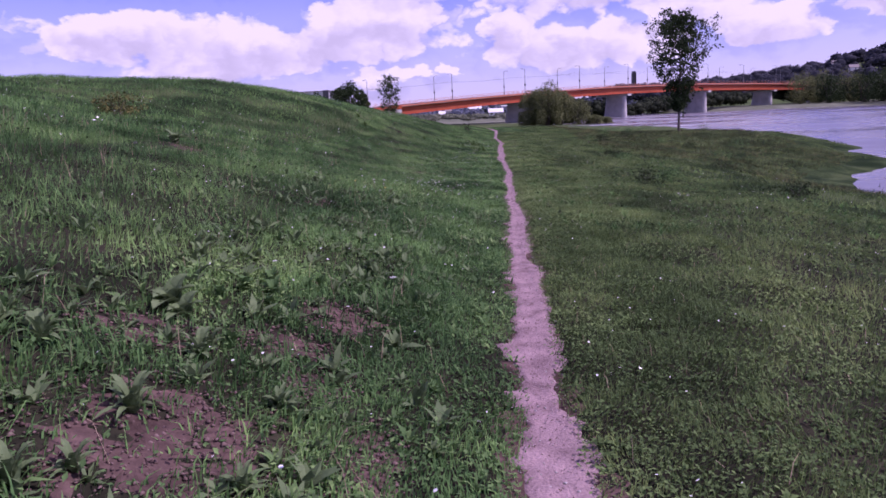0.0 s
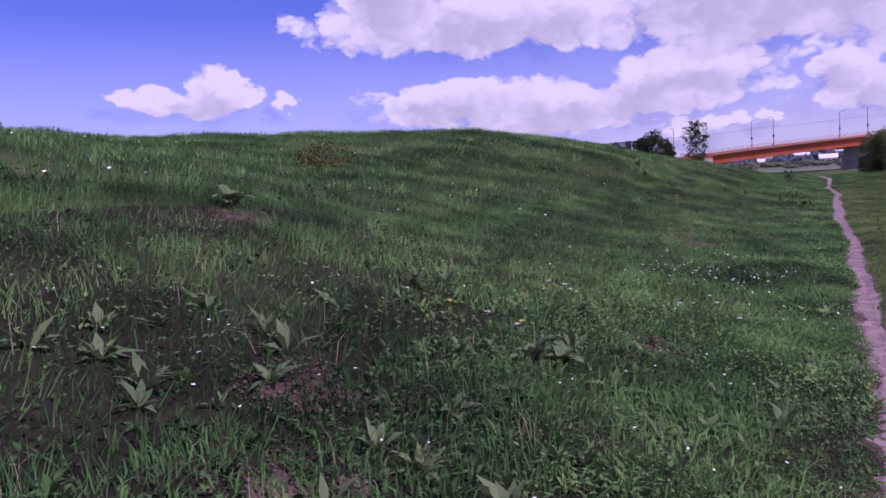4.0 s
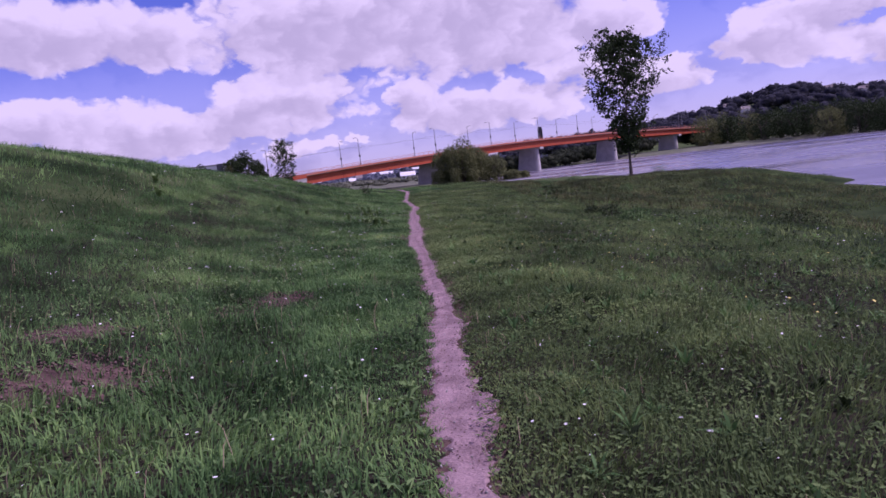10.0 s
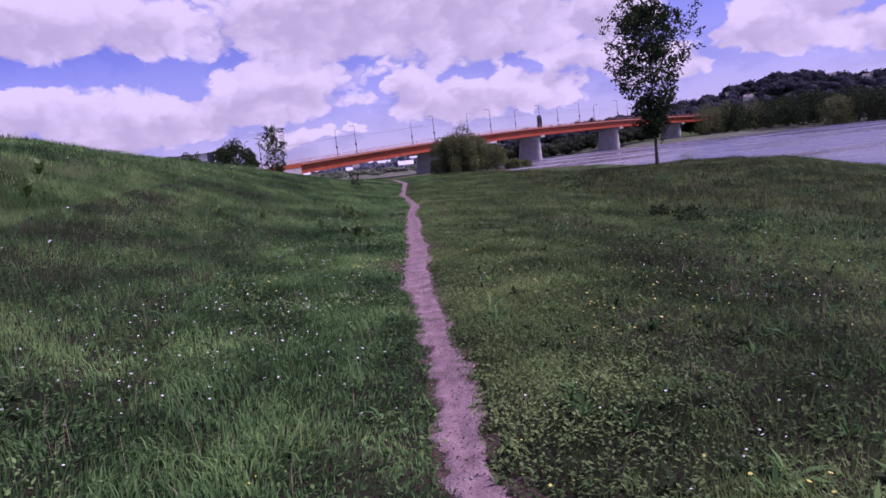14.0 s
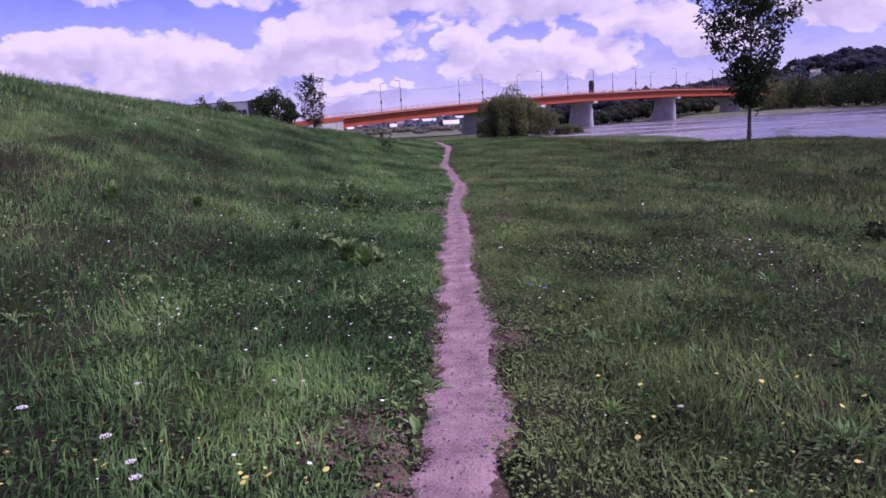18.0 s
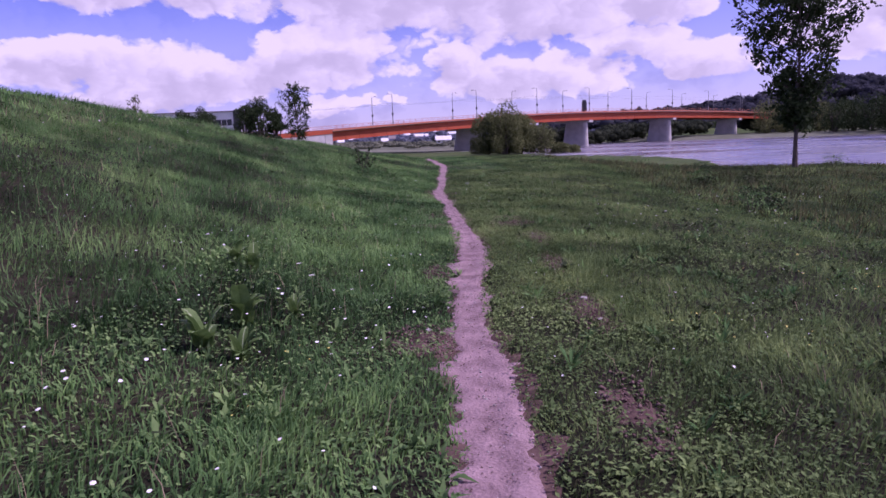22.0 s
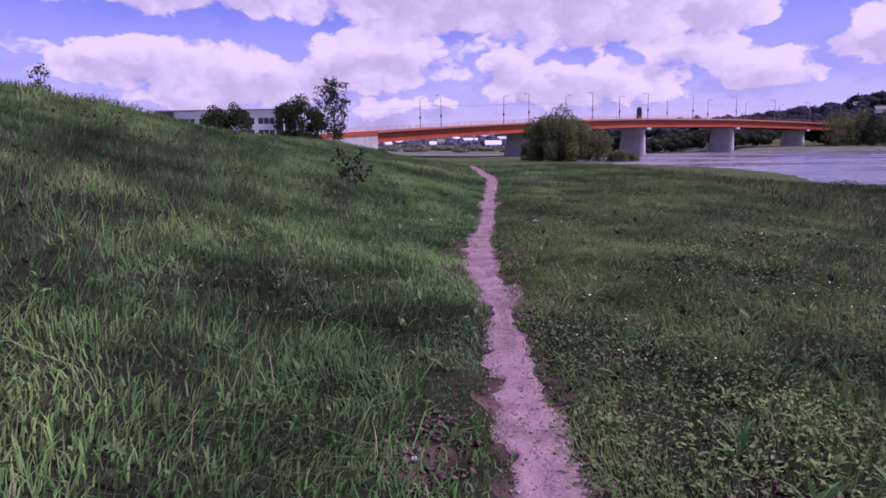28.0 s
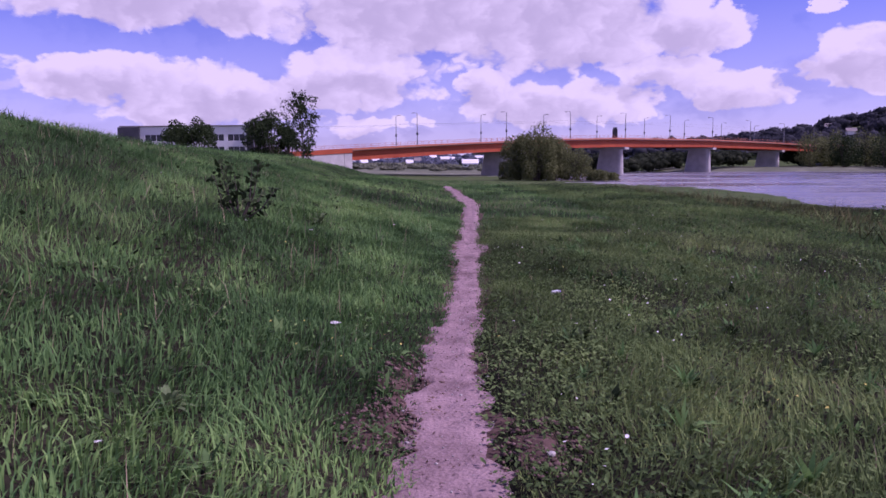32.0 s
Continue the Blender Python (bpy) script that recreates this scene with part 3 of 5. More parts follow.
def ribbon(name, material, half, lift, seed, rough):
    """A strip of bare ground along the path whose ragged margins dive under the turf."""
    ys = np.concatenate([np.arange(-3, 66, 0.05), np.arange(66, 168, 0.4)])
    c = path_x(ys)
    cols = []
    for k, u in enumerate((-1, -0.82, -0.5, -0.37, -0.25, -0.12, 0, 0.12, 0.25, 0.37, 0.5, 0.82, 1)):
        side = seed + (1 if u > 0 else 0)
        jag = rough * (waves(ys, ys * 0, side, 0.9, 4) + 0.6 * waves(ys, ys * 0, side + 7, 0.23, 2))
        x = c + u * half(ys) + np.sign(u) * jag * min(1, abs(u) / 0.82) ** 2 * 0.9
        edge = {1: -0.022, 0.82: 0.004}.get(abs(u), lift * (0.6 + 0.8 * abs(u)))
        z = ground_z(x, ys) + edge + 0.008 * waves(x, ys, seed + 3, 0.13, 3) * (1 - abs(u))
        cols.append(np.stack([x, ys, z], -1))
    V = np.stack(cols, 1)
    n, m = V.shape[:2]
    idx = np.arange(n * m).reshape(n, m)
    F = np.stack([idx[:-1, :-1], idx[:-1, 1:], idx[1:, 1:], idx[1:, :-1]], -1).reshape(-1, 4)
    return new(name, fast_mesh(name, V.reshape(-1, 3), F, material, True))


def build_path():
    tagged(ribbon("path", M_DIRT, lambda y: path_half(y) * 1.12, 0.020, 21, 0.085), "narrow trodden dirt footpath, pale and dusty", "footpath", kind="structure")
    tagged(ribbon("worn_verge", M_SOIL, lambda y: path_half(y) + 0.06 + 0.09 * np.sin(y * 0.8) * np.sin(y * 0.31), 0.006, 41, 0.10), "worn brown verge along the dirt path", "verge", kind="structure")
    for i, (px, py, rx, ry) in enumerate(PATCHES):
        # a fine mesh whose uneven height lets the turf swallow its margins
        g = Geo()
        n, rings = 44, 10
        pts, lift = [(px, py)], [0.012]
        for q in range(1, rings + 1):
            for k in range(n):
                w = 2 * math.pi * k / n
                u = q / rings * 1.25
                pts.append((px + math.cos(w) * rx * u, py + math.sin(w) * ry * u))
                lift.append(0.007 - 0.020 * u * u)
        pa = np.array(pts)
        zz = ground_z(pa[:, 0], pa[:, 1]) + np.array(lift) + 0.013 * waves(pa[:, 0], pa[:, 1], 80 + i, 0.26, 3)
        zz[-n:] -= 0.02
        zz -= 0.04 * sstep(1.0, 0.75, np.abs(pa[:, 0] - path_x(pa[:, 1])) / path_half(pa[:, 1]))
        g.v = [(p[0], p[1], float(z)) for p, z in zip(pts, zz)]
        for k in range(n):
            j = (k + 1) % n
            g.f.append((0, 1 + k, 1 + j))
            for q in range(rings - 1):
                g.f.append((1 + q * n + k, 1 + q * n + n + k, 1 + q * n + n + j, 1 + q * n + j))
        ob = new("bare_soil", g.mesh("bare_soil", M_SOIL))
        tagged(ob, "patch of bare brown soil worn into the turf", "bare soil", kind="structure")


build_path()

# ---- bridge ----


def br(s, o, z):
    return (BR_O[0] + BR_D[0] * s + BR_N[0] * o, BR_O[1] + BR_D[1] * s + BR_N[1] * o, z)


def strip(g, stations, o0, o1, zlo, zhi):
    """A beam along the bridge between two offsets, with the heights as functions of the station."""
    n = len(g.v)
    for s in stations:
        a, b = float(zlo(s)), float(zhi(s))
        g.v += [br(s, o0, a), br(s, o1, a), br(s, o1, b), br(s, o0, b)]
    for i in range(len(stations) - 1):
        q = n + 4 * i
        for k in range(4):
            g.f.append((q + k, q + (k + 1) % 4, q + 4 + (k + 1) % 4, q + 4 + k))
    e = n + 4 * (len(stations) - 1)
    g.f += [(n + 3, n + 2, n + 1, n), (e, e + 1, e + 2, e + 3)]
    return g


PIERS = (-69, -9, 51, 111, 171)


def build_bridge():
    b = thing("road_bridge", "long orange steel girder bridge on grey concrete piers", "bridge")
    joints = [-129, -69, -9, 51, 111, 171, 231]
    girder_depth = 2.5
    for i in range(len(joints) - 1):
        st = np.linspace(joints[i] + 0.06, joints[i + 1] - 0.06, 9)
        for o in (-8.6, -3, 3, 8.3):
            part("girder", strip(Geo(), st, o, o + 0.35, lambda s: deck_z(s) - 1.0 - girder_depth, lambda s: deck_z(s) - 0.95), M_ORANGE, b, "orange painted steel girder")
        part("deck", strip(Geo(), st, -9.3, 9.3, lambda s: deck_z(s) - 0.94, lambda s: deck_z(s) - 0.45), M_CONCRETE, b)
        part("fascia", strip(Geo(), st, -9.75, -9.32, lambda s: deck_z(s) - 0.78, lambda s: deck_z(s) - 0.3), M_ORANGE_PALE, b, "faded orange edge beam")
        part("fascia", strip(Geo(), st, 9.32, 9.75, lambda s: deck_z(s) - 0.78, lambda s: deck_z(s) - 0.3), M_ORANGE_PALE, b, "faded orange edge beam")
        part("flange", strip(Geo(), st, -8.85, -7.95, lambda s: deck_z(s) - 1.06 - girder_depth, lambda s: deck_z(s) - 1.003 - girder_depth), M_ORANGE, b)
        # web stiffeners on the outer girder
        for s in np.arange(joints[i] + 5, joints[i + 1], 5.0):
            part("stiffener", strip(Geo(), [s - 0.03, s + 0.03], -8.65, -8.602, lambda q: deck_z(q) - 3.49, lambda q: deck_z(q) - 1.1), M_ORANGE, b)
        for side in (-9.6, 9.6):
            for hgt in (0.2, 0.75):
                part("handrail", strip(Geo(), st, side - 0.04, side + 0.04, lambda s: deck_z(s) + hgt - 0.05, lambda s: deck_z(s) + hgt), M_ORANGE_PALE, b)
            for s in np.arange(joints[i] + 1, joints[i + 1], 2.5):
                part("railing_post", strip(Geo(), [s - 0.04, s + 0.04], side - 0.03, side + 0.03, lambda q: deck_z(q) - 0.299, lambda q: deck_z(q) + 0.698), M_ORANGE_PALE, b)
    st = np.linspace(-258, 231, 60)
    part("carriageway", strip(Geo(), st, -7.4, 7.4, lambda s: deck_z(s) - 0.449, lambda s: deck_z(s) - 0.36), M_ASPHALT, b, "grey asphalt carriageway")
    # abutment with wing walls
    zt = float(deck_z(-131)) - 0.97
    part("abutment", strip(Geo(), [-131.5, -129.1], -9.6, 9.6, lambda s: -3.0, lambda s: zt), M_CONCRETE, b, "pale grey concrete abutment")
    st = np.linspace(-172, -129.06, 10)
    part("wing_wall", strip(Geo(), np.linspace(-172, -131.6, 9), -9.6, -9.0, lambda s: -2.8, lambda s: deck_z(s) - 0.46), M_CONCRETE, b, "pale concrete wing wall")
    part("parapet", strip(Geo(), st, -9.75, -9.32, lambda s: deck_z(s) - 1.5, lambda s: deck_z(s) - 0.3), M_ORANGE, b, "orange edge beam")
    for hgt in (0.2, 0.75):
        part("handrail", strip(Geo(), st, -9.64, -9.56, lambda s: deck_z(s) + hgt - 0.05, lambda s: deck_z(s) + hgt), M_ORANGE_PALE, b)
    for s in np.arange(-170, -130, 2.5):
        part("railing_post", strip(Geo(), [s - 0.04, s + 0.04], -9.63, -9.57, lambda q: deck_z(q) - 0.299, lambda q: deck_z(q) + 0.698), M_ORANGE_PALE, b)
    for s in PIERS:
        top = float(deck_z(s)) - 3.6
        # tapered wall pier: rounded nose at the near end, flaring at the far foot
        g = Geo()
        n = 9
        for z, o0, o1, hw in ((-5.5, -7.6, 5.6, 1.6), (WATER_Z + 0.5, -7.4, 5.0, 1.5), (top - 1.2, -7.0, 3.4, 1.3), (top, -7.0, 3.4, 1.3)):
            ring = []
            for k in range(n):
                w = -math.pi / 2 + math.pi * k / (n - 1)
                ring.append(br(s + hw * math.sin(w), o0 + hw - hw * math.cos(w), z))
            for k in range(n):
                w = math.pi / 2 - math.pi * k / (n - 1)
                ring.append(br(s + hw * math.sin(w), o1 - hw + hw * math.cos(w), z))
            g.v += ring
        m = 2 * n
        for r in range(3):
            g.f += [(r * m + k, r * m + (k + 1) % m, (r + 1) * m + (k + 1) % m, (r + 1) * m + k) for k in range(m)]
        g.f.append(tuple(3 * m + k for k in range(m)))
        part("pier", g, M_CONCRETE, b, "grey concrete wall pier with a rounded nose")
        for o in (-8.4, -2.8, 3.2, 8.4):
            part("bearing", strip(Geo(), [s - 0.5, s + 0.5], o - 0.35, o + 0.35, lambda q: top - 0.05, lambda q: deck_z(q) - 3.57), M_DARK, b)
        g = strip(Geo(), [s - 1.2, s + 1.2], -9.2, 9.0, lambda q: top - 0.9, lambda q: top - 0.02)
        part("pier_cap", g, M_CONCRETE, b)


build_bridge()


def build_lamps():
    def lamp(s, o, arm):
        z = float(deck_z(s)) - 0.46
        base = Vector(br(s, o, z))
        t = thing("street_lamp", "tall grey steel street lamp with an arm over the bridge road", "street lamp", Matrix.Translation(base), "street lamps along the bridge")
        part("pole", Geo().tube([(0, 0, 0), (0, 0, 1.2), (0, 0, 1.25), (0, 0, 9.2)], [0.2, 0.19, 0.14, 0.09], 8), M_STEEL, t)
        a = Vector((BR_N[0], BR_N[1], 0)) * arm
        part("arm", Geo().tube([(0, 0, 9.1), tuple(a * 0.5 + Vector((0, 0, 9.45))), tuple(a * 1.5 + Vector((0, 0, 9.5)))], [0.07, 0.06, 0.05], 6), M_STEEL, t)
        m = Matrix.Translation(a * 1.9 + Vector((0, 0, 9.48))) @ Matrix.Rotation(math.atan2(BR_N[1], BR_N[0]), 4, "Z")
        part("lamp_head", Geo().box(-0.45, 0.45, -0.16, 0.16, -0.08, 0.08, m), M_STEEL, t)
        part("bracket_box", Geo().box(-0.28, 0.28, -0.22, 0.22, 3.0, 3.7), M_DARK, t)
        return t
    near = [-142, -106.6, -71, -40.5, -9.9, 18.4, 49.2, 80, 111, 142, 173]
    far = [-137, -101.7, -66.1, -35.1, -4.6, 26.3, 55.9, 86.5, 117, 148, 179]
    for s in near:
        lamp(s, -9.0, 1)
    for s in far:
        lamp(s, 9.0, -1)
    # trolley wires between the lamps
    for o, row in ((-6, near), (6, far)):
        for a, b2 in zip(row, row[1:]):
            g = Geo()
            pts = []
            for u in np.linspace(0, 1, 7):
                s = a + (b2 - a) * u
                pts.append(br(s, o, float(deck_z(a) * (1 - u) + deck_z(b2) * u) + 6.2 - 0.9 * 4 * u * (1 - u) * 0.5))
            g.tube(pts, [0.018] * 7, 4)
            tagged(new("trolley_wire", g.mesh("trolley_wire", M_DARK)), "thin dark overhead wire strung along the bridge", "wire")


build_lamps()

# ---- trees ----


def tree(name, label, category, x, y, height, trunk_r, crown, limbs, twigs, leaves, leaf, material, seed, lean=(0, 0), group="", clear=0.2, up=0.7):
    """crown(u): the crown's radius at the share u of the height. Grows limbs on the trunk, twigs on the limbs, leaves round the twigs."""
    r = np.random.RandomState(seed)
    z0 = float(ground_z(x, y)) - 0.05
    t = thing(name, label, category, Matrix.Translation((x, y, z0)), group)
    n = 8
    tp = []
    for i in range(n + 1):
        u = i / n
        tp.append(Vector((lean[0] * u * height + 0.05 * height * 0.12 * math.sin(u * 7 + seed), lean[1] * u * height + 0.05 * height * 0.12 * math.cos(u * 5 + seed), u * height * 0.97)))
    rad = [trunk_r * (1.25 if i == 0 else (1 - 0.92 * i / n)) for i in range(n + 1)]
    part("trunk", Geo().tube(tp, rad, 8), M_BARK, t)
    cs = []
    for k in range(limbs):
        u = clear + (0.97 - clear) * (k + r.uniform(0, 1)) / limbs
        f = u * n
        base = tp[int(f)].lerp(tp[min(int(f) + 1, n)], f - int(f))
        w = k * 2.4 + r.uniform(-0.5, 0.5)
        R = crown(u, w) * r.uniform(0.75, 1.1)
        rise = R * up * r.uniform(0.5, 1.3)
        tip = base + Vector((math.cos(w) * R, math.sin(w) * R, rise * (1 - 0.4 * u)))
        mid = base.lerp(tip, 0.5) + Vector((0, 0, -0.06 * R))
        lr = max(0.012, trunk_r * 0.42 * (1 - 0.7 * u))
        part("limb", Geo().tube([base, mid, tip], [lr, lr * 0.65, lr * 0.2], 5), M_BARK, t)
        for j in range(twigs):
            q = r.uniform(0.28, 1.0)
            c = (base.lerp(mid, q * 2) if q < 0.5 else mid.lerp(tip, q * 2 - 1)) + Vector(r.normal(size=3)) * (0.10 * R + 0.10)
            sp = leaf * 0.62 + 0.015 * R
            cs.append(np.array(c) + r.normal(size=(leaves, 3)) * [sp, sp, sp * 0.75])
    v, fc = leaf_quads(r, np.concatenate(cs), leaf)
    part("crown", fast_mesh("crown", v, fc, material), material, t, "")
    return t


def poplar_crown(u, w):
    """Narrow dense skirt low on the trunk, widest at the middle, a loose top."""
    lobe = 1 + 0.10 * math.cos(2 * w + 0.6) + 0.16 * math.cos(3 * w + u * 11)
    return float(np.interp(u, [0.16, 0.26, 0.36, 0.44, 0.52, 0.62, 0.78, 0.92, 1.0], [0.7, 1.7, 1.9, 2.8, 3.4, 3.1, 2.4, 1.3, 0.5])) * lobe


tree("poplar_tree", "tall young poplar with a sparse dark crown, on river bank", "tree", 19.63, 77.0, 12.2, 0.12,
     poplar_crown, 78, 9, 19, 0.24, M_LEAF, 11, lean=(-0.015, 0), clear=0.17, up=1.2)
tree("slim_tree", "small slender tree with an open leafy crown at the hill's end", "tree", -19.4, 138.7, 10.2, 0.13,
     lambda u, w: float(np.interp(u, [0.15, 0.35, 0.6, 0.85, 1.0], [1.0, 2.3, 2.7, 1.8, 0.5])) * (1 + 0.25 * math.cos(2 * w + u * 6)), 34, 9, 11, 0.28, M_LEAF, 12, clear=0.18, up=0.9)


def shrub(name, label, category, x, y, w, h, n_leaf, leaf, material, seed, stems=9, group="", squash=1.0, z=None):
    """A rounded many-stemmed bush: stems from the foot and a lumpy body of leaves."""
    r = np.random.RandomState(seed)
    z0 = (float(ground_z(x, y)) if z is None else z) - 0.03
    t = thing(name, label, category, Matrix.Translation((x, y, z0)), group)
    lumps = []
    for k in range(stems):
        a = k * 2.4 + r.uniform(-0.3, 0.3)
        q = math.sqrt((k + 0.5) / stems)
        tip = Vector((math.cos(a) * w * 0.38 * q, math.sin(a) * w * 0.38 * q * squash, h * (0.84 - 0.30 * q * q) * r.uniform(0.88, 1.06)))
        part("stem", Geo().tube([(math.cos(a) * 0.05 * w, math.sin(a) * 0.05 * w, 0), tip * 0.5 + Vector((0, 0, h * 0.08)), tip], [0.014 * h + 0.006, 0.010 * h, 0.004 * h], 5), M_BARK, t)
        lumps.append((tip, r.uniform(0.15, 0.24) * w))
        lumps.append((Vector((tip.x * 1.15, tip.y * 1.15, tip.z * 0.45)), r.uniform(0.14, 0.22) * w))
        if k % 2:
            lumps.append((Vector((tip.x * 1.2, tip.y * 1.2, tip.z * 0.2)), r.uniform(0.13, 0.19) * w))
    per = max(8, n_leaf // len(lumps))
    cs = []
    for c, rad in lumps:
        d = r.normal(size=(per, 3))
        d /= np.linalg.norm(d, axis=1)[:, None]
        q = rad * r.uniform(0.55, 1.12, per)[:, None]
        p = np.array(c) + d * q * [1, squash, min(1.0, 0.75 * h / w * 1.3)]
        p[:, 2] = np.maximum(p[:, 2], 0.03 * h + np.abs(p[:, 2]) * 0.1)
        cs.append(p)
    v, f = leaf_quads(r, np.concatenate(cs), leaf)
    part("foliage", fast_mesh("foliage", v, f, material), material, t)
    return t


# willow thicket before the first pier
for i, (x, y, w, h) in enumerate(((13.0, 225, 9.5, 11.2), (17.0, 222, 11, 12.8), (21.5, 226, 9, 11.2), (27.0, 225, 8, 8.0), (31.5, 222, 5, 2.8), (35, 226, 5, 2.2))):
    shrub("willow_bush", "broad grey-green willow bush on the near bank below the bridge", "bush", x, y, w, h, 14000 if w > 8 else 3600, 0.42, M_LEAF_GREY, 30 + i, 11, "willow thicket by the bridge")
# round trees and bushes behind the hill
for i, (x, y, w, h, b) in enumerate(((-38.8, 149, 4.8, 7.9, 0), (-35.9, 149.5, 5.0, 8.4, 0), (-39.3, 187, 5.8, 12.8, 0), (-36.6, 187, 6.8, 14.3, 0), (-33.8, 189, 4.4, 11.6, 0))):
    shrub("round_bush", "dense rounded dark green bush behind the grassy hill", "bush", x, y, w, h, 7500, 0.30 if i < 2 else 0.40, M_LEAF, 50 + i, 12, "bushes behind the hill")

# ---- far woods, houses ----


def far_trees(name, label, spots, seed, leaf=1.1, per=150, material=None):
    """Many rounded crowns joined into one mesh: a wood that nobody could count. spots: x, y, width, height."""
    r = np.random.RandomState(seed)
    bm = bmesh.new()
    bmesh.ops.create_icosphere(bm, subdivisions=1, radius=1.0)
    ball = np.array([v.co[:] for v in bm.verts])
    tris = np.array([[v.index for v in f.verts] for f in bm.faces])
    bm.free()
    cs, bv, bf, nb = [], [], [], 0
    for x, y, w, h in spots:
        z = float(ground_z(x, y))
        m = r.randint(4, 7)
        for k in range(m):
            top = k == 0
            c = np.array([x, y, z]) + ([0, 0, h * 0.70] if top else [r.uniform(-0.3, 0.3) * w, r.uniform(-0.3, 0.3) * w, h * r.uniform(0.28, 0.62)])
            size = np.array([w * 0.34, w * 0.34, h * 0.28]) * r.uniform(0.8, 1.1)
            bv.append(c + ball * size * 0.86 * r.uniform(0.86, 1.14, (len(ball), 1)))
            bf.append(tris + nb)
            nb += len(ball)
            d = r.normal(size=(per // m, 3))
            d /= np.linalg.norm(d, axis=1)[:, None]
            cs.append(c + d * r.uniform(0.85, 1.06, (per // m, 1)) * size)
    v, f = leaf_quads(r, np.concatenate(cs), leaf, slim=0.8)
    tri = np.concatenate([f[:, [0, 1, 2]], f[:, [0, 2, 3]]])
    V = np.concatenate([v] + bv)
    F = np.concatenate([tri, np.concatenate(bf) + len(v)])
    ob = new(name, fast_mesh(name, V, F, material or M_LEAF_FAR))
    return tagged(ob, label, "woodland", kind="stuff")


def polar(a, r):
    return r * math.sin(radians(a)), r * math.cos(radians(a))


def build_far():
    r = np.random.RandomState(77)
    # belt along the far bank
    spots = []
    for a in np.arange(21.5, 62, 0.42):
        x, y = polar(a + r.uniform(-0.2, 0.2), 455 + r.uniform(-25, 30) - max(0, a - 36) * 4)
        spots.append((x, y, r.uniform(9, 14), r.uniform(9, 14) + max(0, a - 27) * 0.28))
    far_trees("bank_trees", "dark green belt of trees along the far river bank", spots, 1, 1.0, 420)
    spots = []
    for s in np.arange(-5, 150, 5.5):
        for o in (28, 40):
            x, y, _ = br(s + r.uniform(-2, 2), o + r.uniform(-4, 4), 0)
            spots.append((x, y, r.uniform(8, 11), r.uniform(7.5, 10)))
    far_trees("trees_behind_bridge", "dark trees standing behind the bridge on the far bank", spots, 2, 1.0, 300)
    spots = []
    for _ in range(900):
        a = r.uniform(8, 62)
        x, y = polar(a, r.uniform(560, 980))
        spots.append((x, y, r.uniform(11, 20), r.uniform(9, 15)))
    far_trees("wooded_hillside", "wooded hillside rising beyond the river", spots, 3, 1.8, 115, M_LEAF_HILL_HAZE)
    # white houses that look out between the trees: bearing, distance, width, wall height
    village = ((-1.5, 575, 5.5, 3.4), (-1.0, 590, 4, 3.0), (-3.4, 480, 3.6, 3.4), (-7.1, 425, 3, 2.4), (-3.9, 430, 3, 2.2), (-5.6, 540, 5, 3.2), (-2.4, 640, 5, 3.6), (1.0, 640, 6, 3.4),
               (-4.7, 620, 5, 3.6), (-6.4, 500, 4, 2.8), (-8.0, 540, 6, 3.4), (2.1, 600, 5, 3.4))
    spots = []
    for _ in range(620):
        a = r.uniform(-20, 12)
        d = 445 + 555 * r.uniform() ** 1.3
        x, y = polar(a, d)
        if shore_dist(x, y) > 8 and not any(abs(a - v[0]) < 0.42 and v[1] - 75 < d < v[1] + 9 for v in village) and (abs(a - 0.35) > 0.8 or d > 490):
            spots.append((x, y, r.uniform(6, 11), r.uniform(3.0, 5.2) + 0.006 * max(0, d - 560)))
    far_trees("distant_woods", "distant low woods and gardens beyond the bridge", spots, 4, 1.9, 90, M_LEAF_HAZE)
    spots = []
    for _ in range(330):
        a = r.uniform(-16, 7)
        x, y = polar(a, r.uniform(345, 470))
        if shore_dist(x, y) > 6 and (abs(a - 0.35) > 0.8 or y < 400):
            spots.append((x, y, r.uniform(4, 8), r.uniform(1.2, 2.6)))
    far_trees("field_shrubs", "low hazy shrubs dotting the meadow beyond the bridge", spots, 6, 0.7, 110, M_LEAF_SHRUB_HAZE)
    # houses
    def house(x, y, w, d, h, yaw, wall, roof):
        z = float(ground_z(x, y)) - 0.3
        t = thing("house", "small distant house with pale walls and a pitched roof among trees", "house", Matrix.Translation((x, y, z)) @ Matrix.Rotation(radians(yaw), 4, "Z"), "houses on the far slopes")
        part("wall", Geo().box(-w / 2, w / 2, -d / 2, d / 2, 0, h), wall, t)
        g = Geo()
        e = 0.5
        g.v = [(-w / 2 - e, -d / 2 - e, h + 0.01), (w / 2 + e, -d / 2 - e, h + 0.01), (w / 2 + e, d / 2 + e, h + 0.01), (-w / 2 - e, d / 2 + e, h + 0.01), (-w / 2 - e, 0, h + d * 0.42), (w / 2 + e, 0, h + d * 0.42)]
        g.f = [(0, 1, 5, 4), (2, 3, 4, 5), (1, 2, 5), (3, 0, 4), (3, 2, 1, 0)]
        part("roof", g, roof, t)
        for k in range(3):
            cx = -w / 2 + w * (k + 0.5) / 3
            part("window", Geo().box(cx - 0.7, cx + 0.7, -d / 2 - 0.06, -d / 2 + 0.1, h * 0.3, h * 0.7), M_GLASS, t)
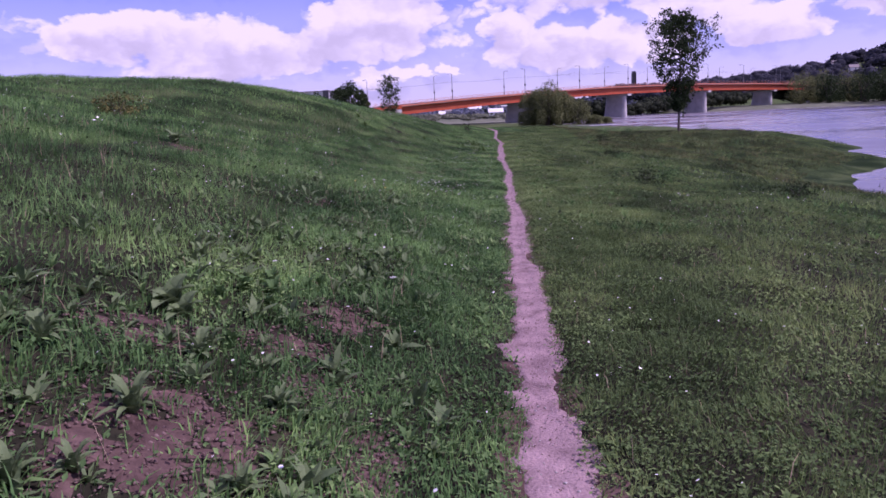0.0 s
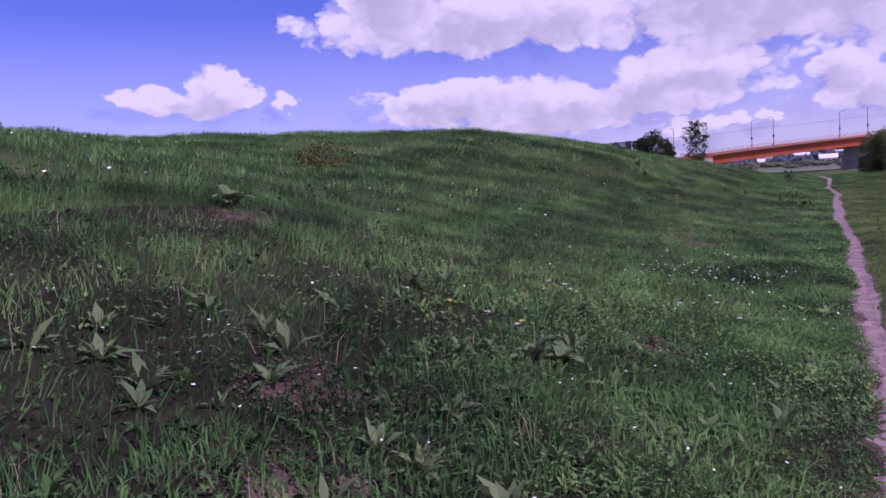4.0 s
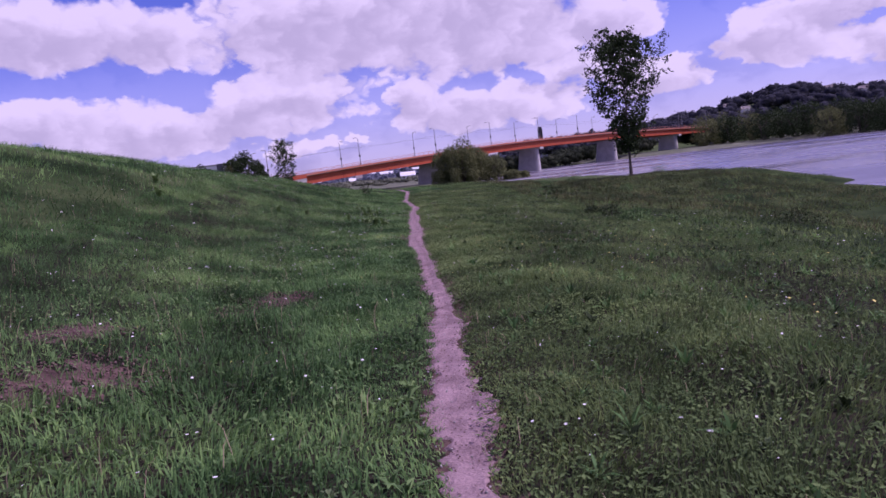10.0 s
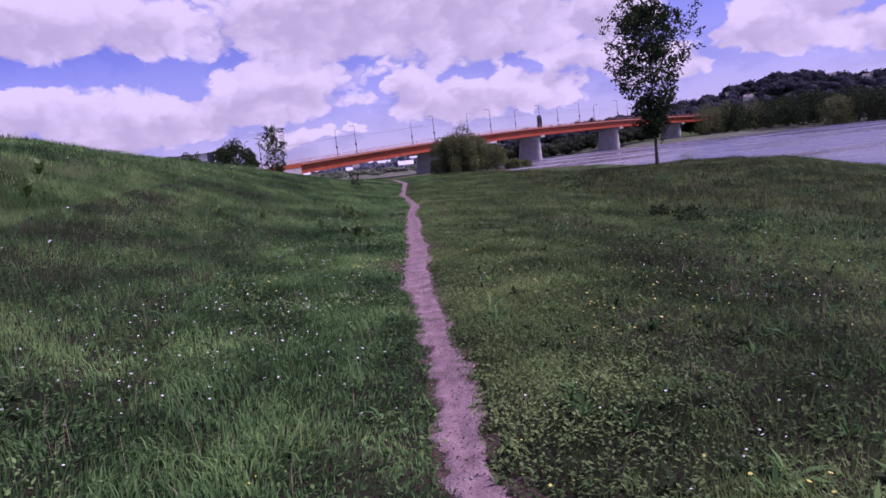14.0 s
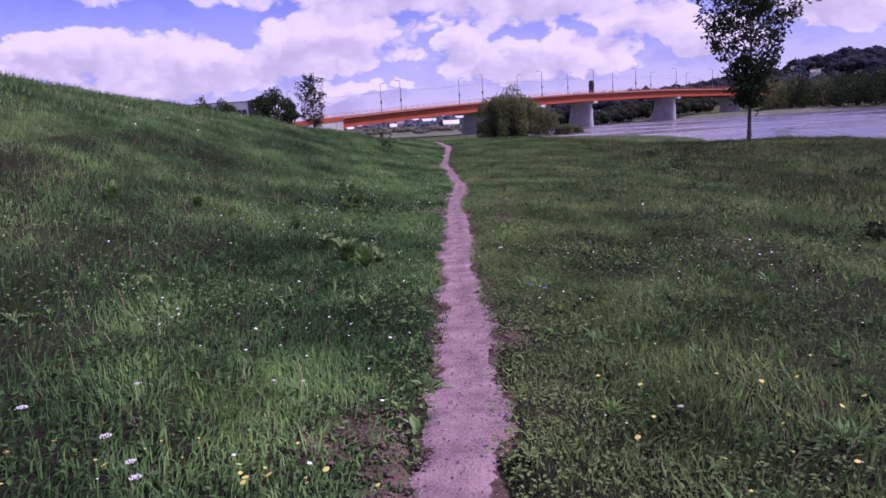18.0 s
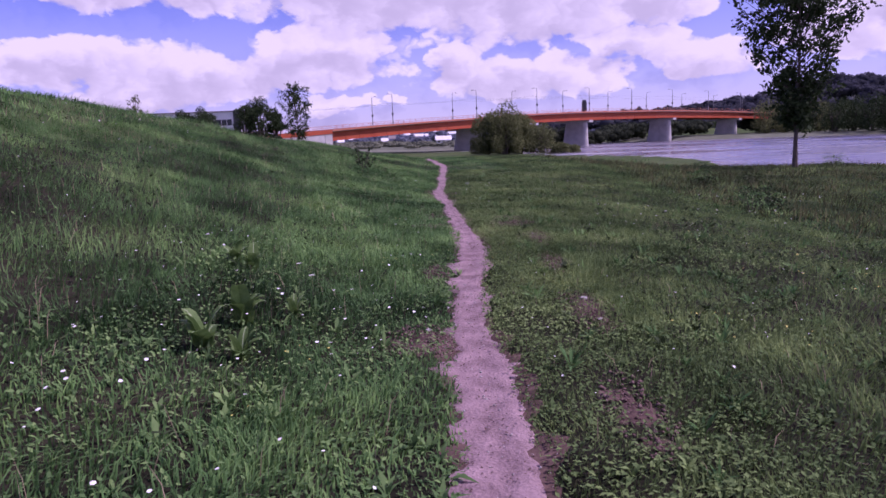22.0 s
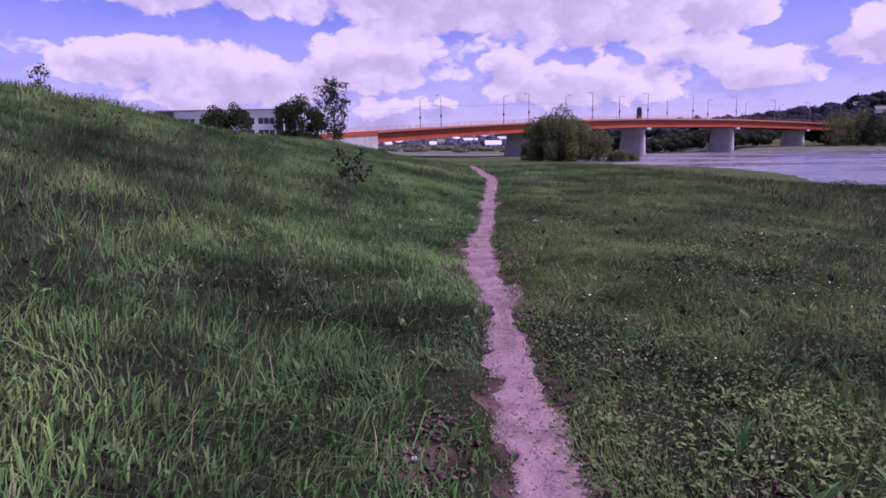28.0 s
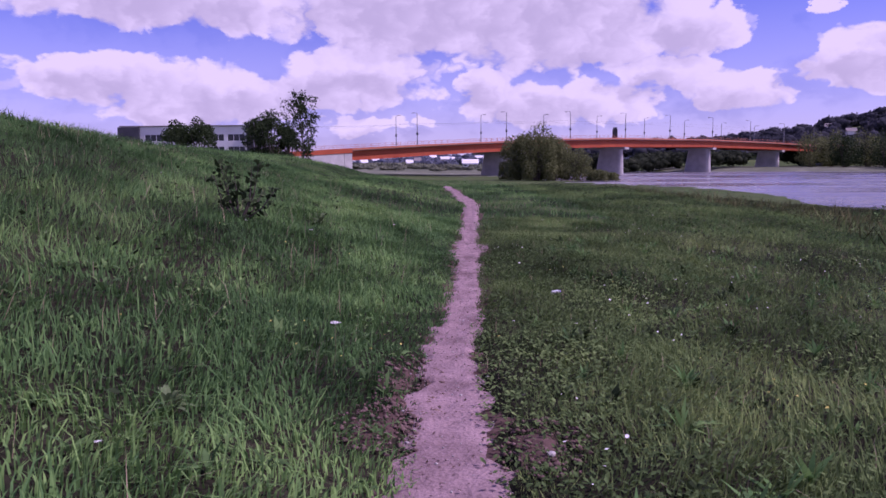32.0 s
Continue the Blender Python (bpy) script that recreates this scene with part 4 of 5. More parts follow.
    for a, d, w, h in ((24.6, 690, 16, 7), (25.6, 640, 12, 6), (33.0, 700, 14, 8), (38.5, 640, 13, 7), (28.2, 660, 11, 6), (36.2, 720, 12, 7), (31.0, 760, 12, 8), (22.3, 700, 10, 6)):
        x, y = polar(a, d)
        house(x, y, w * 0.5, 6, h * 0.5 + 5.0, a * -1 + r.uniform(-20, 20), M_PLASTER, M_ROOF)
    for k, (a, d, w, h) in enumerate(village):
        x, y = polar(a, d)
        if shore_dist(x, y) > 12:
            # most roofs take the wall white, painting in sun on metal sheet
            house(x, y, w, 4.5, h, -a + r.uniform(-25, 25), M_PLASTER if k % 4 else M_WALL_CREAM, M_ROOF if k % 3 == 2 else M_PLASTER)
    # long white shed under the first span
    x, y = polar(0.35, 480)
    house(x, y, 9, 6, 2.2, 4, M_PLASTER, M_PLASTER)
    # dark tower beyond the bridge
    x, y = polar(10.95, 840)
    z = float(ground_z(x, y))
    t = thing("tower", "dark narrow tower rising far behind the bridge", "tower", Matrix.Translation((x, y, z)))
    part("shaft", Geo().box(-2.3, 2.3, -2.3, 2.3, 0, 36.5 - z), M_DARK, t)
    part("cap", Geo().box(-1.8, 1.8, -1.8, 1.8, 36.5 - z, 38.6 - z), M_PANEL, t)


build_far()

# rounded trees on the far bank before the bridge's end
rt = np.random.RandomState(61)
for i in range(17):
    x, y = polar(25.3 + 1.15 * i + rt.uniform(-0.2, 0.2), 385 + 18 * (i % 2) + rt.uniform(-6, 6) - 5 * i)
    h = rt.uniform(15.0, 17.0) + 0.15 * i
    shrub("riverside_tree", "rounded grey-green tree on the far river bank", "tree", x, y + 52, h * rt.uniform(0.85, 1.1), h, 3200, 0.8, M_LEAF_GREY if i in (0, 1, 3, 8) else M_LEAF, 600 + i, 9, "rounded trees on the far bank")


def build_office():
    """Long white block with window bands behind the hill, its front towards the path."""
    x0, front, ln = -82.0, 222.0, 32.1
    m = Matrix.Translation((x0, front, 0.0))
    t = thing("office_building", "long white two-storey building with dark window bands", "building", m)
    top = 10.3
    for z0, z1 in ((-3, 3.9), (5.5, 6.9), (8.4, top)):
        part("wall", Geo().box(0, ln, 0, 0.4, z0, z1), M_PLASTER, t)
    for z0, z1 in ((3.9, 5.5), (6.9, 8.4)):
        x = 5.6
        part("wall", Geo().box(0, x, 0, 0.4, z0, z1), M_PLASTER, t)
        while x < 28:
            w = part("window", Geo().box(x, x + 4.2, 0.18, 0.24, z0, z1), M_GLASS, t)
            g = Geo()
            for q in (0, 1.4, 2.75, 4.1):
                g.box(x + q, x + q + 0.1, 0.1, 0.18, z0, z1)
            part("window_frame", g, M_PLASTER, w)
            part("wall", Geo().box(x + 4.2, x + 5.0, 0, 0.4, z0, z1), M_PLASTER, t)
            x += 5.0
        part("wall", Geo().box(x, ln, 0, 0.4, z0, z1), M_PLASTER, t)
    part("corner_post", Geo().box(30.3, 32.0, -0.5, -0.003, -3, top + 0.35), M_PANEL, t, "dark projecting post")
    part("end_bay", Geo().box(-0.6, 4.6, -0.6, -0.003, -3, top - 0.1), M_PANEL, t, "dark panelled end bay")
    for x in (0, ln - 0.4):
        part("side_wall", Geo().box(x, x + 0.4, 0.403, 12, -3, top), M_PANEL if x else M_PLASTER, t)
    part("back_wall", Geo().box(0.403, ln - 0.403, 11.6, 12, -3, top), M_PLASTER, t)
    part("roof", Geo().box(-0.3, ln + 0.3, -0.25, 12.2, top + 0.003, top + 0.25), M_ROOF, t)


build_office()


# ---- vegetation of the meadow ----


def spread(x0, x1, y0, y1, density, seed, keep=-0.045, soil=0.3):
    """Random places beside the path (x counted from its middle), none on bare ground or under water."""
    r = np.random.RandomState(seed)
    n = int((x1 - x0) * (y1 - y0) * density)
    dx, y = r.uniform(x0, x1, n), r.uniform(y0, y1, n)
    x = path_x(y) + dx
    ok = np.abs(dx) > path_half(y) + keep + 0.03 * waves(y, y * 0 + np.sign(dx), 21, 0.7, 3) + r.normal(0, 0.02, n)
    for px, py, rx, ry in PATCHES:
        q = ((x - px) / rx) ** 2 + ((y - py) / ry) ** 2
        ok &= (q > r.uniform(0.1, 1.0, n)) | (r.uniform(0, 1, n) > min(0.85, soil + (0.5 if rx >= 0.4 or px > 1.1 else 0)))
    x, y = x[ok], y[ok]
    z = ground_z(x, y)
    k = z > WATER_Z + 0.35
    return x[k], y[k], z[k], r


def blades(name, label, places, height, width, material, lean=0.45, fine=True):
    """Grass blades, each a bent tapering strip; heights in metres for each place."""
    x, y, z, r = places
    n = len(x)
    h = height * r.uniform(0.55, 1.25, n)
    a = r.uniform(0, 2 * math.pi, n)
    f = 2.6 * waves(x, y, 77, 1.3, 2) + 0.8 + r.normal(0, 0.9, n)
    a = f + math.pi / 2 + r.normal(0, 0.7, n)
    le = h * lean * np.abs(r.normal(0.6, 0.5, n))
    w = width * r.uniform(0.6, 1.3, n)
    p = np.stack([x, y, z - 0.01], -1)
    side = np.stack([np.cos(a), np.sin(a), 0 * a], -1) * w[:, None] * 0.5
    out = np.stack([np.cos(f), np.sin(f), 0 * a], -1)
    up = np.array([0, 0, 1.0])
    if fine:
        mid = p + out * (le * 0.32)[:, None] + up * (h * 0.6)[:, None]
        tip = p + out * le[:, None] + up * (h * 0.98 - le * 0.25)[:, None]
        V = np.stack([p - side, p + side, mid + side * 0.75, mid - side * 0.75, tip], 1).reshape(-1, 3)
        b = (np.arange(n) * 5)[:, None]
        F = np.concatenate([b + [0, 1, 2], b + [0, 2, 3], b + [3, 2, 4]])
    else:
        tip = p + out * le[:, None] + up * (h * 0.95)[:, None]
        V = np.stack([p - side, p + side, tip], 1).reshape(-1, 3)
        F = np.arange(3 * n).reshape(n, 3)
    return tagged(new(name, fast_mesh(name, V, F, material)), label, "grass", kind="stuff")


def low_leaves(name, label, places, size, rise, material):
    """Small broad leaves close to the soil."""
    x, y, z, r = places
    n = len(x)
    a = r.uniform(0, 2 * math.pi, n)
    t = r.uniform(-0.3, 0.85, n)
    s = size * r.uniform(0.55, 1.4, n)
    d = np.stack([np.cos(a) * np.cos(t), np.sin(a) * np.cos(t), np.sin(t)], -1) * s[:, None]
    e = np.stack([-np.sin(a), np.cos(a), r.uniform(-0.3, 0.3, n)], -1) * (s * 0.27)[:, None]
    p = np.stack([x, y, z + rise * r.uniform(0.1, 1, n)], -1)
    dip = np.array([0, 0, 1.0]) * (s * 0.12)[:, None]
    V = np.stack([p, p + d * 0.45 + e, p + d - dip, p + d * 0.45 - e, p + d * 0.5 - dip], 1).reshape(-1, 3)
    b = (np.arange(n) * 5)[:, None]
    F = np.concatenate([b + [0, 4, 1], b + [1, 4, 2], b + [2, 4, 3], b + [3, 4, 0]])
    return tagged(new(name, fast_mesh(name, V, F, material)), label, "weeds", kind="stuff")


def tufts(name, label, places, length, width, per, material, droop=0.35):
    """Rosettes of arching lance-shaped leaves, each leaf a bent strip from the rosette's heart."""
    x, y, z, r = places
    n = len(x)
    big = np.repeat(r.uniform(0.55, 1.3, n), per)
    a = np.repeat(r.uniform(0, 6.28, n), per) + np.tile(np.arange(per) * 2.4, n) + r.normal(0, 0.3, n * per)
    e = r.uniform(0.25, 1.25, n * per)
    ln = length * big * r.uniform(0.6, 1.25, n * per)
    w = width * big * r.uniform(0.7, 1.3, n * per)
    p = np.stack([np.repeat(x, per), np.repeat(y, per), np.repeat(z, per) - 0.005], -1)
    out = np.stack([np.cos(a), np.sin(a), 0 * a], -1)
    side = np.stack([-np.sin(a), np.cos(a), r.uniform(-0.35, 0.35, n * per)], -1) * (w * 0.5)[:, None]
    up = np.array([0, 0, 1.0])
    mid = p + out * (ln * 0.52 * np.cos(e))[:, None] + up * (ln * 0.55 * np.sin(e))[:, None]
    tip = p + out * (ln * (np.cos(e) + droop * 0.3))[:, None] + up * (ln * np.maximum(0.04, np.sin(e) * 0.98 - droop * np.cos(e)))[:, None]
    V = np.stack([p - side * 0.3, p + side * 0.3, mid + side, mid - side, tip], 1).reshape(-1, 3)
    b = (np.arange(n * per) * 5)[:, None]
    F = np.concatenate([b + [0, 1, 2], b + [0, 2, 3], b + [3, 2, 4]])
    return tagged(new(name, fast_mesh(name, V, F, material)), label, "weeds", kind="stuff")


def clumped(places, seed, scale, bare):
    """Thin out the places between clumps."""
    x, y, z, r = places
    k = waves(x, y, seed, scale, 3) + 0.35 * waves(x, y, seed + 1, scale * 4, 2) > r.uniform(-1.6, 0.5, len(x)) + bare
    return x[k], y[k], z[k], r


def turf_height(x, y, near, far, reach, seed):
    d = np.abs(x - path_x(y))
    return (near + (far - near) * sstep(0.1, reach, d)) * (1 + 0.45 * waves(x, y, seed, 2.3, 3))


def build_grass():
    # beside the path, hill side and river side
    for x0, x1, n, sd in ((-1.25, -0.08, 2400, 101), (-2.6, -1.25, 1300, 112)):
        p = spread(x0, x1, 0.6, 65.5, n, sd)
        blades("path_edge_grass", "short fresh green grass beside the footpath", p, np.maximum(0.03, turf_height(p[0], p[1], 0.05, 0.09, 1.7, 61)), 0.0095 if n > 1000 else 0.011, M_GRASS, 0.95)
    for x0, x1, n, sd in ((0.08, 1.3, 3300, 102), (1.3, 2.6, 1500, 113)):
        p = spread(x0, x1, 0.6, 65.5, n, sd)
        blades("trodden_grass", "short trodden olive grass on the river side", p, np.maximum(0.025, turf_height(p[0], p[1], 0.045, 0.08, 1.6, 62)), 0.009 if n > 2000 else 0.011, M_GRASS_DRY, 0.95, False)
    # broad small leaves among them
    p = clumped(spread(0.08, 1.5, 0.6, 64, 2300, 103, soil=0.15), 131, 0.4, 0.2)
    low_leaves("clover_leaves", "low plantain and clover leaves among trodden grass", p, 0.026, 0.065, M_CLOVER)
    p = clumped(spread(1.5, 2.8, 0.6, 64, 1000, 114, soil=0.4), 131, 0.4, 0.45)
    low_leaves("meadow_clover", "low clover leaves in the meadow grass", p, 0.031, 0.08, M_CLOVER)
    for y0, y1, n, sd in ((0.6, 15, 1000, 104), (15, 29, 420, 124), (29, 47, 760, 134), (47, 64, 90, 144)):
        p = clumped(spread(-2.4, -0.08, y0, y1, n, sd, soil=0.15), 141, 0.45, 0.3)
        low_leaves("plantain_leaves", "low broad weed leaves beside the path", p, 0.030, 0.085, M_WEED)
    # rosettes of lance-shaped leaves, thickest at the start and beside the worn stretches
    for y0, y1, n, sd in ((0.6, 13, 26, 140), (13, 30, 13, 141), (30, 47, 15, 142), (47, 64, 7, 143)):
        p = clumped(spread(-3.2, -0.1, y0, y1, n, sd, soil=0.3), 181, 1.2, 0.1)
        tufts("weed_rosettes", "rosettes of lance-shaped weed leaves in the hillside grass", p, 0.11, 0.022, 8, M_WEED)
        p = clumped(spread(0.1, 2.8, y0, y1, 14, sd + 10, soil=0.3), 191, 1.0, 0.1)
        tufts("meadow_rosettes", "flat rosettes of weed leaves in the trodden grass", p, 0.075, 0.018, 7, M_CLOVER, 0.6)
    p = clumped(spread(-4.2, -0.5, 0.6, 13, 6, 160, soil=0.35), 201, 1.6, 0.3)
    tufts("grey_rosettes", "grey-green leafy weeds among the hillside grass", p, 0.16, 0.042, 9, M_GREY_LEAF, 0.25)
    p = clumped(spread(-3.0, -0.75, 2.2, 8.5, 13, 164, soil=0.45), 203, 1.3, 0.0)
    tufts("leafy_weeds", "dense grey-green leafy weeds round the bare soil", p, 0.15, 0.04, 11, M_GREY_LEAF, 0.2)
    # coarse tufts that break up the trodden meadow
    p = clumped(spread(0.5, 9, 10, 62, 9, 166), 231, 1.1, 0.35)
    tufts("meadow_tufts", "coarse fresh green tufts in the trodden meadow", p, 0.13, 0.016, 12, M_GRASS, 0.2)
    p = clumped(spread(0.6, 9, 10, 62, 7, 167), 233, 0.8, 0.55)
    tufts("dark_tufts", "dark leafy tufts in the trodden meadow", p, 0.10, 0.03, 9, M_LEAF, 0.3)
    # long arching grass in tussocks
    for y0, y1, n, sd in ((1, 24, 60, 161), (24, 46, 60, 162), (44, 64, 170, 163)):
        p = clumped(spread(-4.5, -0.45, y0, y1, n, sd, soil=0.2), 211, 0.9, 0.35)
        blades("long_grass", "long arching green grass in tussocks on the hillside", p, np.full(len(p[0]), 0.2), 0.007, M_GRASS, 1.5)
    # the middle distance
    p = spread(-7.5, -2.5, 0.5, 84, 680, 105)
    blades("hill_grass", "lush green grass on the hillside", p, np.maximum(0.06, turf_height(p[0], p[1], 0.085, 0.12, 3.0, 63)), 0.0085, M_GRASS, 0.9, False)
    p = spread(2.5, 7.0, 0.5, 84, 520, 106)
    blades("meadow_grass", "uneven olive green meadow grass", p, np.maximum(0.04, turf_height(p[0], p[1], 0.07, 0.12, 3.0, 64)), 0.009, M_GRASS_DRY, 0.9, False)
    p = spread(2.5, 7.0, 0.5, 70, 220, 116)
    low_leaves("meadow_leaves", "broad weed leaves in the meadow", p, 0.038, 0.09, M_CLOVER)
    p = clumped(spread(-5.5, -1.8, 0.5, 47, 330, 117), 171, 1.1, 0.4)
    low_leaves("hill_leaves", "broad weed leaves on the hillside", p, 0.036, 0.13, M_WEED)
    p = clumped(spread(3.2, 27, 4, 96, 130, 118), 151, 2.4, 0.95)
    low_leaves("dark_tussocks", "dark rough tussocks scattered over the river meadow", p, 0.06, 0.16, M_LEAF)
    p = clumped(spread(-9, -1.2, 3, 80, 60, 119), 161, 1.6, 1.0)
    low_leaves("dark_weeds", "dark weed clumps scattered over the hillside", p, 0.06, 0.17, M_LEAF)
    # far slopes
    p = spread(-30, -7.4, -4, 112, 64, 107)
    blades("far_hill_grass", "green grass covering the far hillside", p, np.maximum(0.08, turf_height(p[0], p[1], 0.15, 0.18, 6.0, 65)), 0.024, M_GRASS, 0.9, False)
    p = spread(6.9, 44, 4, 125, 55, 108)
    blades("bank_grass", "rough grass on the river bank", p, np.maximum(0.06, turf_height(p[0], p[1], 0.10, 0.16, 6.0, 66)), 0.028, M_GRASS_DRY, 0.9, False)
    for x0, x1, y0, y1, n, sd in ((6.6, 12, 44, 96, 60, 170), (12, 27, 30, 98, 42, 171)):
        p = clumped(spread(x0, x1, y0, y1, n, sd), 221, 2.0, 0.2)
        blades("rough_grass", "rough olive-brown grass in tussocks towards the river", p, np.maximum(0.08, 0.24 * (1 + 0.8 * waves(p[0], p[1], 222, 1.7, 2))), 0.03, M_ROUGH, 0.9, False)
    p = spread(-7.4, 6.9, 63.5, 120, 110, 109)
    blades("further_grass", "short grass where the path runs on", p, np.full(len(p[0]), 0.10), 0.02, M_GRASS, 0.9, False)
    p = spread(-30, 36, 118, 215, 9, 115)
    blades("distant_grass", "grass on the flat meadow towards the bridge", p, np.full(len(p[0]), 0.18), 0.06, M_GRASS, 0.9, False)
    # dry stalks
    p = spread(-9, -0.5, 0.6, 70, 9, 110)
    blades("dry_stalks", "thin dry straw-coloured grass stalks", p, np.full(len(p[0]), 0.26), 0.004, M_STRAW, 0.8)
    p = spread(0.2, 6, 0.6, 70, 16, 111)
    blades("dry_bents", "short dry straw-coloured grass bents", p, np.full(len(p[0]), 0.12), 0.004, M_STRAW, 0.9)


build_grass()


def specks(name, label, places, size, rise, material, cluster, cut):
    """Tiny flower heads: small six-sided discs on the turf, in drifts."""
    x, y, z, r = places
    k = waves(x, y, cluster, 4.0, 3) > cut
    x, y, z = x[k], y[k], z[k]
    n = len(x)
    s = size * r.uniform(0.5, 1.3, n)
    w = np.arange(6) * math.pi / 3
    t = r.normal(0, 0.25, (n, 2))
    cx, cy = np.cos(w)[None] * s[:, None], np.sin(w)[None] * s[:, None]
    V = np.stack([x[:, None] + cx, y[:, None] + cy, (z + rise * r.uniform(0.5, 1.3, n))[:, None] + cx * t[:, :1] + cy * t[:, 1:]], -1).reshape(-1, 3)
    return tagged(new(name, fast_mesh(name, V, np.arange(6 * n).reshape(n, 6), material)), label, "flowers", kind="stuff")
specks("white_clover_flowers", "scattered small white flowers in the grass", spread(-5, -0.3, 1, 46, 8, 120), 0.009, 0.15, M_WHITE, 71, -0.05)
specks("white_meadow_flowers", "tiny white flowers on the river side", spread(0.3, 5, 1, 64, 9, 121), 0.007, 0.09, M_WHITE, 72, 0.0)
specks("far_white_flowers", "white flowers dotting the hillside", spread(-20, -5, 3, 60, 1.6, 122), 0.02, 0.25, M_WHITE, 73, -0.1)
specks("yellow_flowers", "tiny yellow flowers beside the path", spread(-3, 4.5, 20, 60, 12, 123), 0.0065, 0.08, M_YELLOW, 74, 0.4)
specks("white_flower_drift", "drift of small white flowers low on the hillside", spread(-2.9, -1.0, 28, 31.8, 22, 126), 0.009, 0.15, M_WHITE, 78, -2.0)
specks("yellow_daisies", "cluster of small yellow flowers close to the path", spread(-0.95, -0.3, 32.6, 34.2, 34, 124), 0.013, 0.14, M_YELLOW, 76, -2.0)
specks("yellow_buttercups", "small yellow flowers in the trodden grass", spread(0.7, 1.9, 32.5, 36.0, 12, 125), 0.011, 0.11, M_YELLOW, 77, -0.3)
specks("yellow_meadow_drift", "drift of tiny yellow flowers across the trodden meadow", spread(0.9, 2.9, 26, 34, 26, 129), 0.0095, 0.10, M_YELLOW, 81, 0.0)
specks("pale_meadow_flowers", "pale flower heads dotting the river meadow", spread(2.6, 12, 12, 60, 2.2, 130), 0.014, 0.14, M_WHITE, 83, 0.1)
specks("yellow_far_flowers", "small yellow flowers dotting the river meadow", spread(2.6, 8, 16, 48, 5, 131), 0.011, 0.12, M_YELLOW, 84, 0.2)
specks("white_path_flowers", "small white flowers along the hillside by the path", spread(-3.2, -0.4, 36, 46, 9, 132), 0.010, 0.15, M_WHITE, 85, -0.2)
specks("white_hill_drift", "drift of small white flowers in the hillside grass", spread(-2.5, -0.9, 15.2, 17.8, 30, 133), 0.011, 0.15, M_WHITE, 86, -2.0)
specks("white_verge_flowers", "little cluster of white flowers beside the path", spread(-1.02, -0.58, 49.3, 49.9, 130, 135), 0.0055, 0.07, M_WHITE, 87, -2.0)
specks("white_yarrow_drift", "drift of white flower heads in the hillside grass", spread(-3.6, -0.4, 30.5, 36, 9, 127), 0.010, 0.17, M_WHITE, 79, -0.3)
specks("yellow_hill_flowers", "few small yellow flowers on the hillside", spread(-2.6, -1.4, 32, 34.5, 8, 128), 0.012, 0.14, M_YELLOW, 80, -0.2)


def build_pebbles():
    r = np.random.RandomState(5)
    n = 5200
    y = r.uniform(0.5, 64, n)
    x = path_x(y) + r.uniform(-1.1, 1.1, n) * path_half(y)
    z = ground_z(x, y) + 0.016
    s = 0.0035 + 0.007 * r.uniform(0, 1, n) ** 3
    # flattened octahedra
    d = np.array([(1, 0, 0), (0, 1, 0), (-1, 0, 0), (0, -1, 0), (0, 0, 0.7), (0, 0, -0.5)])
    a = r.uniform(0, 6.28, n)
    R = np.stack([np.stack([np.cos(a), -np.sin(a)], -1), np.stack([np.sin(a), np.cos(a)], -1)], 1)
    V = np.repeat(d[None], n, 0) * (s[:, None] * r.uniform(0.6, 1.4, (n, 3)).T[..., None].transpose(1, 2, 0).reshape(n, 3))[:, None, :]
    V[..., :2] = np.einsum("nij,nkj->nki", R, V[..., :2])
    V += np.stack([x, y, z], -1)[:, None]
    t = np.array([(0, 1, 4), (1, 2, 4), (2, 3, 4), (3, 0, 4), (1, 0, 5), (2, 1, 5), (3, 2, 5), (0, 3, 5)])
    F = (np.arange(n) * 6)[:, None, None] + t
    tagged(new("pebbles", fast_mesh("pebbles", V.reshape(-1, 3), F.reshape(-1, 3), M_PEBBLE)), "small loose pebbles and crumbs on the dirt path", "pebbles", kind="stuff")
    # torn leaves and straw trodden on the path
    p = spread(-0.26, 0.26, 0.6, 64, 420, 7, keep=-0.5)
    low_leaves("trodden_litter", "scraps of dry leaves and straw on the path", (p[0], p[1], p[2] + 0.010, p[3]), 0.016, 0.012, M_SOIL)

    # crumbs and clods over the bare patches
    m = 150
    xs, ys = [], []
    for px, py, rx, ry in PATCHES:
        k = int(m * (1 + 12 * rx * ry))
        a, q = r.uniform(0, 6.28, k), np.sqrt(r.uniform(0, 1, k))
        xs.append(px + np.cos(a) * q * rx)
        ys.append(py + np.sin(a) * q * ry)
    x, y = np.concatenate(xs), np.concatenate(ys)
    n = len(x)
    V = np.repeat(d[None], n, 0) * ((0.004 + 0.014 * r.uniform(0, 1, n) ** 2)[:, None] * r.uniform(0.6, 1.4, (n, 3)))[:, None, :]
    V += np.stack([x, y, ground_z(x, y) + 0.012], -1)[:, None]
    F = (np.arange(n) * 6)[:, None, None] + t
    tagged(new("soil_crumbs", fast_mesh("soil_crumbs", V.reshape(-1, 3), F.reshape(-1, 3), M_CRUMB)), "loose crumbs and clods of brown soil", "soil", kind="stuff")


build_pebbles()


